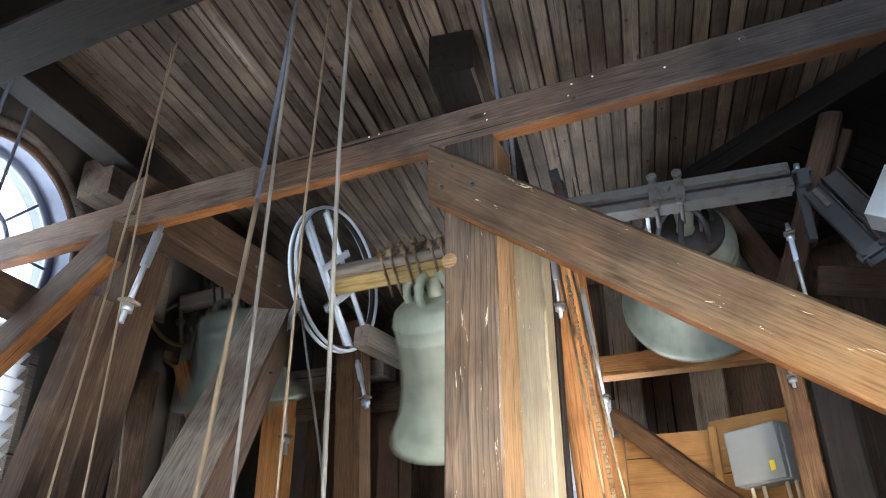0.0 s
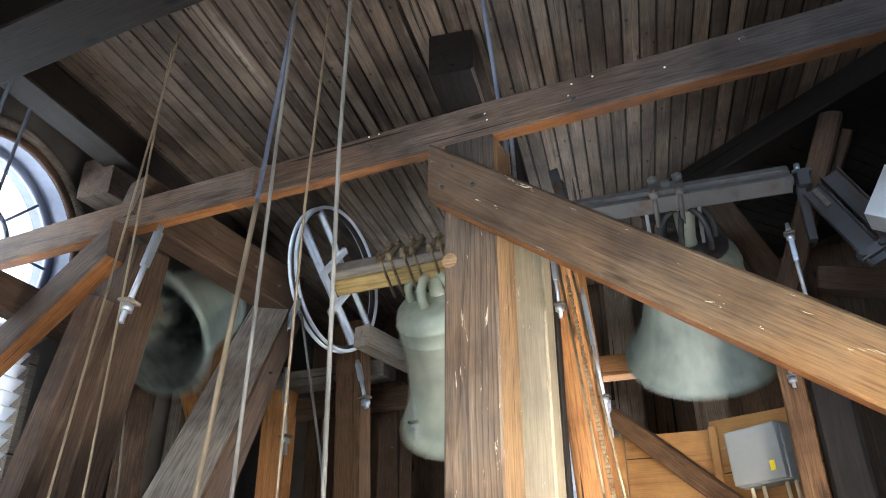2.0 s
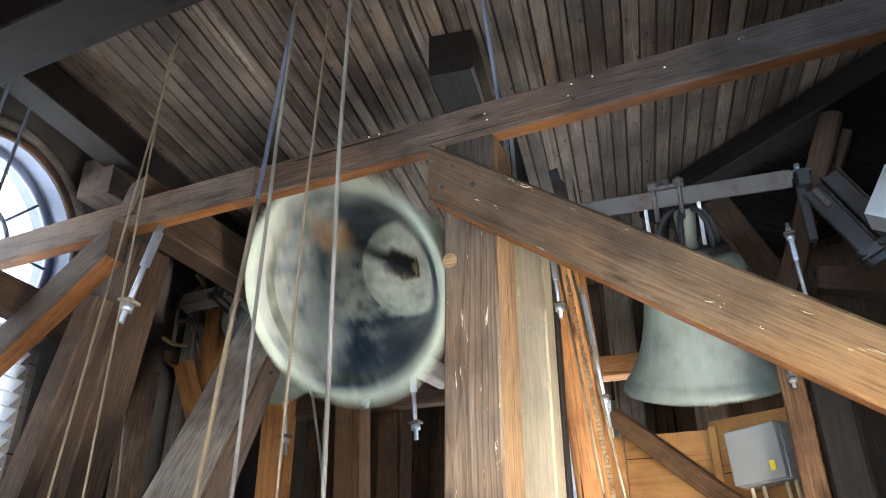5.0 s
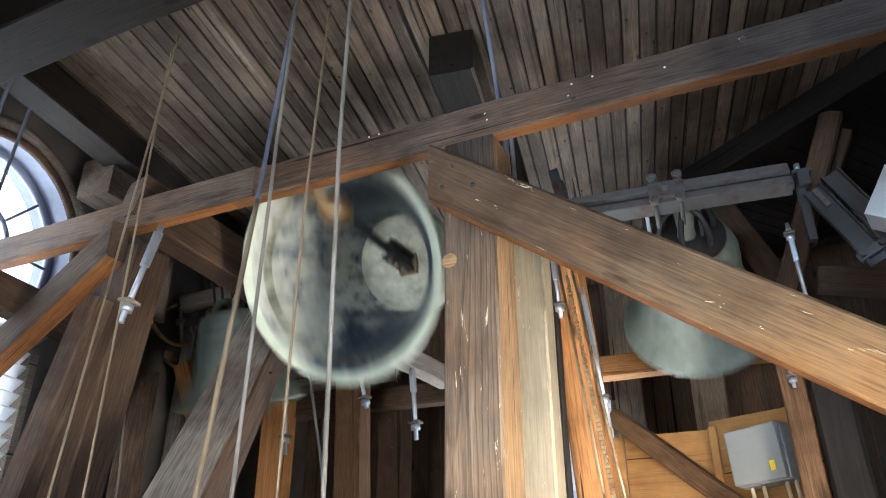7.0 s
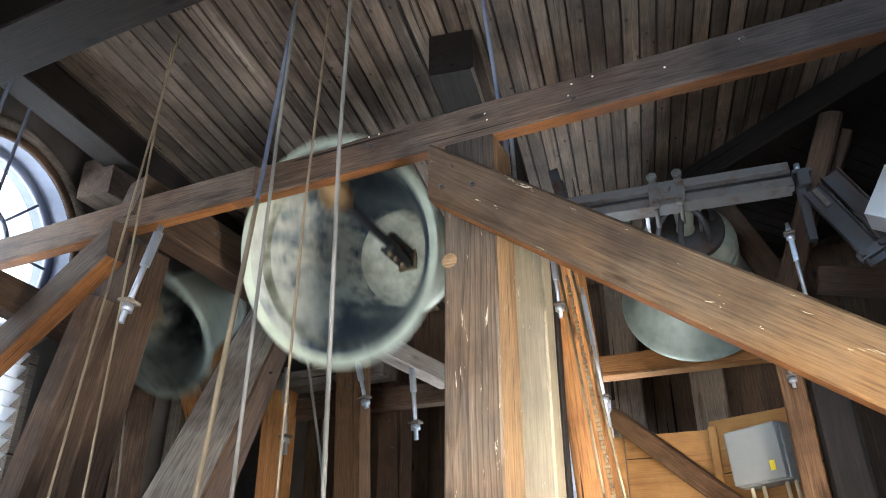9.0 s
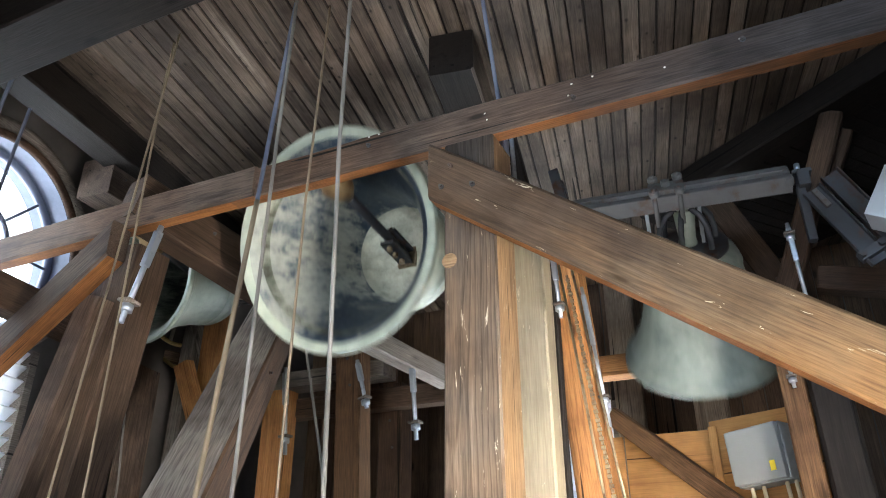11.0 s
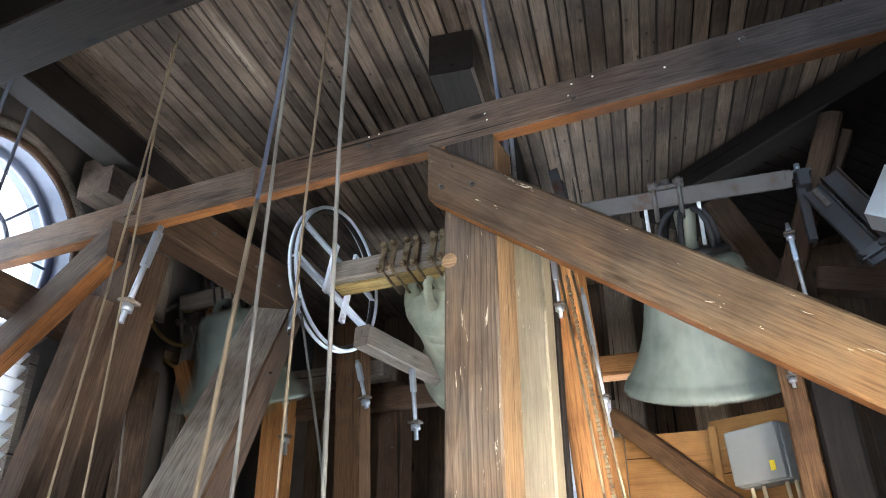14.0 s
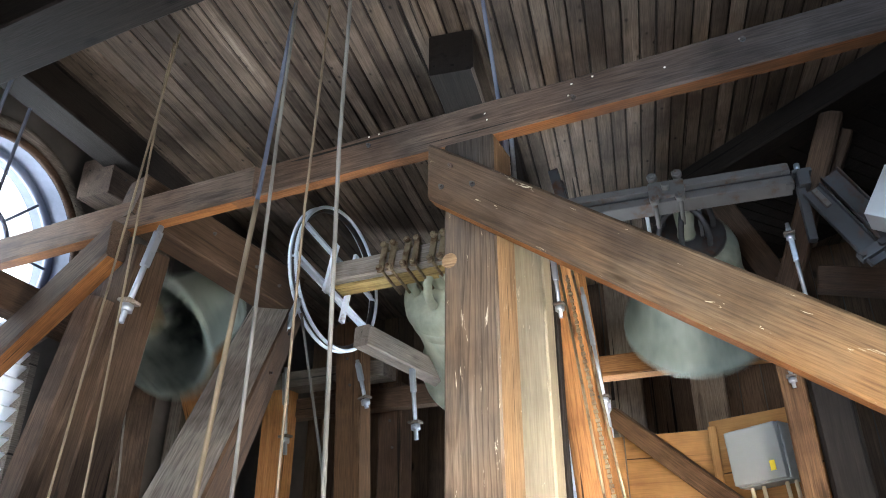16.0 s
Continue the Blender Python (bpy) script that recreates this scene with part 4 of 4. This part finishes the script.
def yoke_small(th, R):
    a = part("yoke_beam", timber_bm(0.95, 0.14, 0.13, 95), [YOKEGREY, RAW], th, "grey yoke timber")
    a.matrix_basis = pose(-0.55, 0, 0)
    for x in (-0.14, -0.05, 0.06, 0.15):
        clamp(th, x, 0.14, 0.13, STEEL_DARK)
    axle(th, -0.70, 0.45)
    part("wheel_rim", ring_bm(bmesh.new(), 0.36, 0.018, "X", 64, 8, (-0.62, 0, 0), (180, 360)), YOKEWOOD, th, "brown half-wheel rim")
    for y in (-0.34, 0, 0.34):
        part("wheel_spoke", tube_bm(bmesh.new(), [(-0.62, y * 0.1, 0), (-0.62, y, -0.36 * math.sqrt(max(0, 1 - (y / 0.36) ** 2)))], 0.016), YOKEGREY, th)


RZ = math.degrees(math.atan2(U.y, U.x))
BELLS = {}
BELLS["mid"] = (*bell("middle_bell", 0.68, 1.32, Matrix.Identity(4), "pale green bronze bell on a wooden yoke with rope wheel", BRONZE, BRONZE_IN, yoke_wood, 0, 2, 3), (-0.11, 4.92, 3.85), RZ, 1.30, 1.957, 76, 1.0)
BELLS["right"] = (*bell("right_bell", 0.56, 1.26, Matrix.Identity(4), "grey-green bronze bell swinging on twin yoke bars", BRONZE_BLUE, BRONZE_BLUE_IN, yoke_iron, 3, 1, 1, PAINT_DARK, LIPBLUE, True), (1.585, 4.17, 3.98), -19.5, 0.85, 1.80, 78, 1.28)
BELLS["left"] = (*bell("left_bell", 0.51, 0.95, Matrix.Identity(4), "dull green bronze bell swinging on a grey yoke", BRONZE_OLD, BRONZE_OLD_IN, yoke_small), (-1.78, 5.68, 3.90), -28.0, 0.49, 1.751, 78, 1.0)

# ---------------------------------------------------------------- ropes and irons
rope("bell_rope", [(-2.52, 3.41, 4.7), (-2.591, 3.446, 4.162), (-2.75, 3.52, 2.0)], 0.011, BLUEROPE, "dark blue-grey rope hanging by the window", "ropes")
rope("bell_rope", [(-2.65, 3.81, 4.7), (-2.733, 3.846, 3.863), (-2.9, 3.92, 2.2)], 0.011, BLUEROPE, "dark blue-grey rope hanging by the window", "ropes")
rope("bell_rope", [(-1.62, 3.43, 4.7), (-1.647, 3.44, 4.323), (-1.856, 3.54, 1.86)], 0.0065, HEMP, "thin tan hemp bell rope", "ropes")
rope("bell_rope", [(-1.68, 3.51, 4.7), (-1.695, 3.518, 4.384), (-1.665, 3.505, 1.85)], 0.0065, HEMP, "thin tan hemp bell rope", "ropes")
rope("bell_rope", [(-0.858, 3.176, 4.7), (-0.951, 3.221, 3.412)], 0.012, BLUEROPE, "blue-grey upper end of a rope", "ropes")
rope("bell_rope", [(-0.951, 3.221, 3.412), (-1.085, 3.285, 1.85)], 0.0135, HEMP, "thick tan hemp bell rope", "ropes")
rope("bell_rope", [(-0.835, 3.11, 4.7), (-0.859, 3.121, 3.707), (-0.876, 3.13, 1.85)], 0.0095, WHITEROPE, "pale twisted rope hanging straight down", "ropes")
rope("bell_rope", [(-0.661, 3.193, 4.7), (-0.703, 3.213, 3.391), (-0.708, 3.216, 1.85)], 0.007, HEMP, "thin tan hemp bell rope", "ropes")
rope("bell_rope", [(-0.492, 2.892, 4.7), (-0.496, 2.894, 3.521), (-0.453, 2.873, 1.85)], 0.0100, WHITEROPE, "pale grey rope hanging before the wheel", "ropes")
rope("bell_rope", [(-1.003, 4.796, 3.383), (-0.76, 4.68, 2.3), (-0.5, 4.6, 0.02)], 0.009, WHITEROPE, "slack pale cord below the wheel", "ropes")
rope("bell_rope", [(-2.35, 5.2, 3.35), (-2.21, 5.1, 2.3), (-2.1, 5.0, 0.02)], 0.008, WHITEROPE, "slack pale cord beside the bell", "ropes")
rope("cable", [(0.165, 2.69, 4.7), (0.21, 2.83, 4.35), (0.285, 3.02, 3.9), (0.31, 3.1, 3.4)], 0.011, BLUEROPE, "blue-grey cable down the post", "ropes")
for dx, r in ((0.0, 0.013), (0.05, 0.016), (0.083, 0.012)):
    rope("pipe", [PIPE + Vector((dx, 0, 0.02)), PIPE + Vector((dx + 0.02, 0, -0.62))], r, STEEL, "bright steel conduit beside the post", "conduits")

rod("tie_rod", (-1.662, 3.779, 3.55), (-1.76, 3.72, 2.93), "galvanised tie rod with a plate and nut", 0.017)
rod("tie_rod", (-1.025, 4.806, 3.5), (-1.185, 4.766, 2.98), "galvanised tie rod with a plate and nut", 0.016)
rod("tie_rod", (-0.736, 5.997, 3.40), (-0.632, 5.95, 2.98), "galvanised tie rod with sleeve nut", 0.017)
rod("tie_rod", (-1.475, 6.57, 3.5), (-1.396, 6.533, 2.70), "galvanised tie rod with sleeve nut", 0.018)
rod("tie_rod", (-0.256, 5.659, 3.33), (-0.205, 5.634, 2.66), "galvanised tie rod with sleeve nut", 0.017)
rod("tie_rod", (0.535, 3.19, 3.10), (0.553, 3.18, 2.76), "galvanised tie rod with sleeve nut", 0.010)
rod("tie_rod", (0.755, 3.63, 3.1), (0.828, 3.594, 2.34), "galvanised tie rod with sleeve nut", 0.010)
rod("tie_rod", at(0.05, 4.2, 2.9), at(0.07, 4.2, 2.58), "galvanised tie rod with sleeve nut", 0.010)




def drive_chain():
    """Drive chain of the bell engine, link by link in one run, with its two guide rods."""
    a, b = Vector((0.66, 3.53, 3.12)), Vector((0.765, 3.26, 1.75))
    th = empty("drive_chain", frame_between(a, b, V), "dark iron roller chain running down past the post", "chain")
    n = (b - a).length
    bm = bmesh.new()
    for i in range(int(n / 0.022)):
        box_bm(bm, (0.016, 0.020 if i % 2 else 0.012, 0.010), (i * 0.022, 0, 0))
    part("chain_run", bm, STRAP, th)
    for y in (-0.03, 0.035):
        part("guide_rod", tube_bm(bmesh.new(), [(-0.1, y, 0.02), (n, y * 1.4, 0.02)], 0.007), STRAP, th)


drive_chain()


def bracket_arm():
    """Two steel channels side by side that carry the bell's drive, with their knuckle and clamp."""
    a, b = Vector((2.269, 3.849, 3.833)), Vector((2.50, 3.738, 3.306))
    th = empty("bracket_arm", frame_between(a, b, V), "grey steel channel arm with a dark clamp", "bracket")
    n = (b - a).length
    for k, (dy, dz, mat) in enumerate(((0.0, 0.0, PAINT_DARK), (-0.16, 0.06, STEEL_DARK))):
        part("channel_web", box_bm(bmesh.new(), (n + 0.1 * k, 0.11, 0.012), (n / 2, dy, dz), 0.003), mat, th)
        for y in (-0.055, 0.055):
            part("channel_flange", box_bm(bmesh.new(), (n + 0.1 * k, 0.010, 0.05), (n / 2, dy + y, dz - 0.02), 0.003), mat, th)
    part("adjuster", box_bm(bmesh.new(), (0.14, 0.035, 0.03), (0.09, 0.0, -0.04), 0.006), IRON_GREY, th, "worn iron adjuster block")
    part("clamp", box_bm(bmesh.new(), (0.06, 0.16, 0.07), (n * 0.88, 0, -0.02), 0.006), STEEL_DARK, th)
    for y in (-0.06, 0.06):
        part("nut", tube_bm(bmesh.new(), [(n * 0.88, y, -0.05), (n * 0.88, y, -0.09)], 0.022, 6), STEEL_DARK, th)
    return th


bracket_arm()


def knuckle():
    """Bearing block at the end of the axle with its bright bolt."""
    th = empty("axle_bearing", Matrix.Translation((2.245, 3.87, 3.92)) @ pose(0, 0, 0, 0, 0, -19.5), "dark iron bearing block with a bright bolt", "bearing")
    part("block", box_bm(bmesh.new(), (0.07, 0.12, 0.11), (0, 0, 0), 0.01), PAINT_DARK, th)
    part("cap", box_bm(bmesh.new(), (0.11, 0.09, 0.03), (0, 0, 0.05), 0.006), PAINT_DARK, th)
    part("bolt", tube_bm(bmesh.new(), [(-0.02, -0.02, 0.06), (-0.02, -0.02, 0.11)], 0.018, 6), STEEL, th, "bright galvanised bolt")
    part("leg", box_bm(bmesh.new(), (0.05, 0.06, 0.38), (-0.02, 0.02, -0.22), 0.006), PAINT_DARK, th)
    return th


knuckle()
sheet_ob = thing("sheet_box", box_bm(bmesh.new(), (0.42, 0.24, 0.30), (0, 0, 0), 0.006), WHITE_PLATE, "white sheet-metal box beside the bell drive", "box")
sheet_ob.matrix_basis = Matrix.Translation(at(0.86, 4.15, 3.47)) @ pose(0, 0, 0, 0, 32, RZ - 12)
rod("tie_rod", (2.085, 3.875, 3.62), (2.10, 3.873, 3.05), "grey steel rod with a dark clamp", 0.012, plate=0.12, mat=STEEL)


def beam_irons():
    th = empty("beam_irons", frame_between(at(-1.10, 4.3, 3.90), at(-1.17, 4.3, 4.28), V), "dark iron bearing brackets of the bell", "bracket")
    for z, n in ((0.0, 0.42), (0.08, 0.36)):
        part("plate", box_bm(bmesh.new(), (n, 0.07, 0.03), (n / 2, 0, z), 0.004), STEEL_DARK, th)
    part("stud", tube_bm(bmesh.new(), [(-0.1, 0, 0.14), (0.16, 0, 0.14)], 0.012), STEEL, th)


beam_irons()

knot = thing("timber_knot", lathe_bm(bmesh.new(), [(0.0, 0.0035), (0.012, 0.0035), (0.014, 0.0022), (0.026, 0.003), (0.030, 0.0018), (0.037, 0.0)], 28), POSTSIDE, "pale ringed knot in the post face", "knot")
knot.matrix_basis = Matrix.Translation(at(-1.255, 2.709, 2.965)) @ Matrix((U, Z, -V)).transposed().to_4x4()

# nails and chips on the main timbers
for u, z in ((-1.05, 3.68), (-1.06, 3.72), (-0.62, 3.75), (-0.64, 3.69), (-0.52, 3.76), (-0.20, 3.70), (0.12, 3.74), (-1.72, 3.775), (-1.66, 3.775)):
    chip = thing("wood_chip", box_bm(bmesh.new(), (0.009, 0.004, 0.007), (0, 0, 0), 0.001), FLECK, "small pale chip on the beam face", "chip", "chips on the beam")
    chip.matrix_basis = Matrix.Translation(at(u, 2.708, z)) @ pose(0, 0, 0, 0, 20 * math.sin(u * 9), RZ)

# ---------------------------------------------------------------- what swings
def pendulum(swing, n=400):
    """One quarter of a heavy pendulum's swing, from its highest point to the bottom: angles at even steps."""
    a, w, dt, out = radians(swing), 0.0, 0.002, []
    while a > 0:
        out.append(a)
        w -= math.sin(a) * dt
        a += w * dt
    return [math.degrees(out[int(i * (len(out) - 1) / n)]) for i in range(n)] + [0.0]


def motions():
    for th, cl, place, rz, t0, period, swing, dwell in BELLS.values():
        rows, tongue = [], []
        base = cl.location.copy()
        quarter = pendulum(swing)
        for i in range(161):
            t = i * 0.1
            ph = ((t - t0) / period) % 1.0
            near = min(ph, 1.0 - ph) * 4.0
            a = quarter[round(near ** dwell * 400)] if near <= 1.0 else -quarter[round((2.0 - near) * 400)]
            rows.append((t, pose(*place, -a, 0, rz)))
            b = 23 * max(-1.0, min(1.0, 1.7 * math.cos(2 * math.pi * ph - 0.35)))
            tongue.append((t, pose(*base, -b, 0, 0)))
        walk(th, rows)
        walk(cl, tongue)


motions()
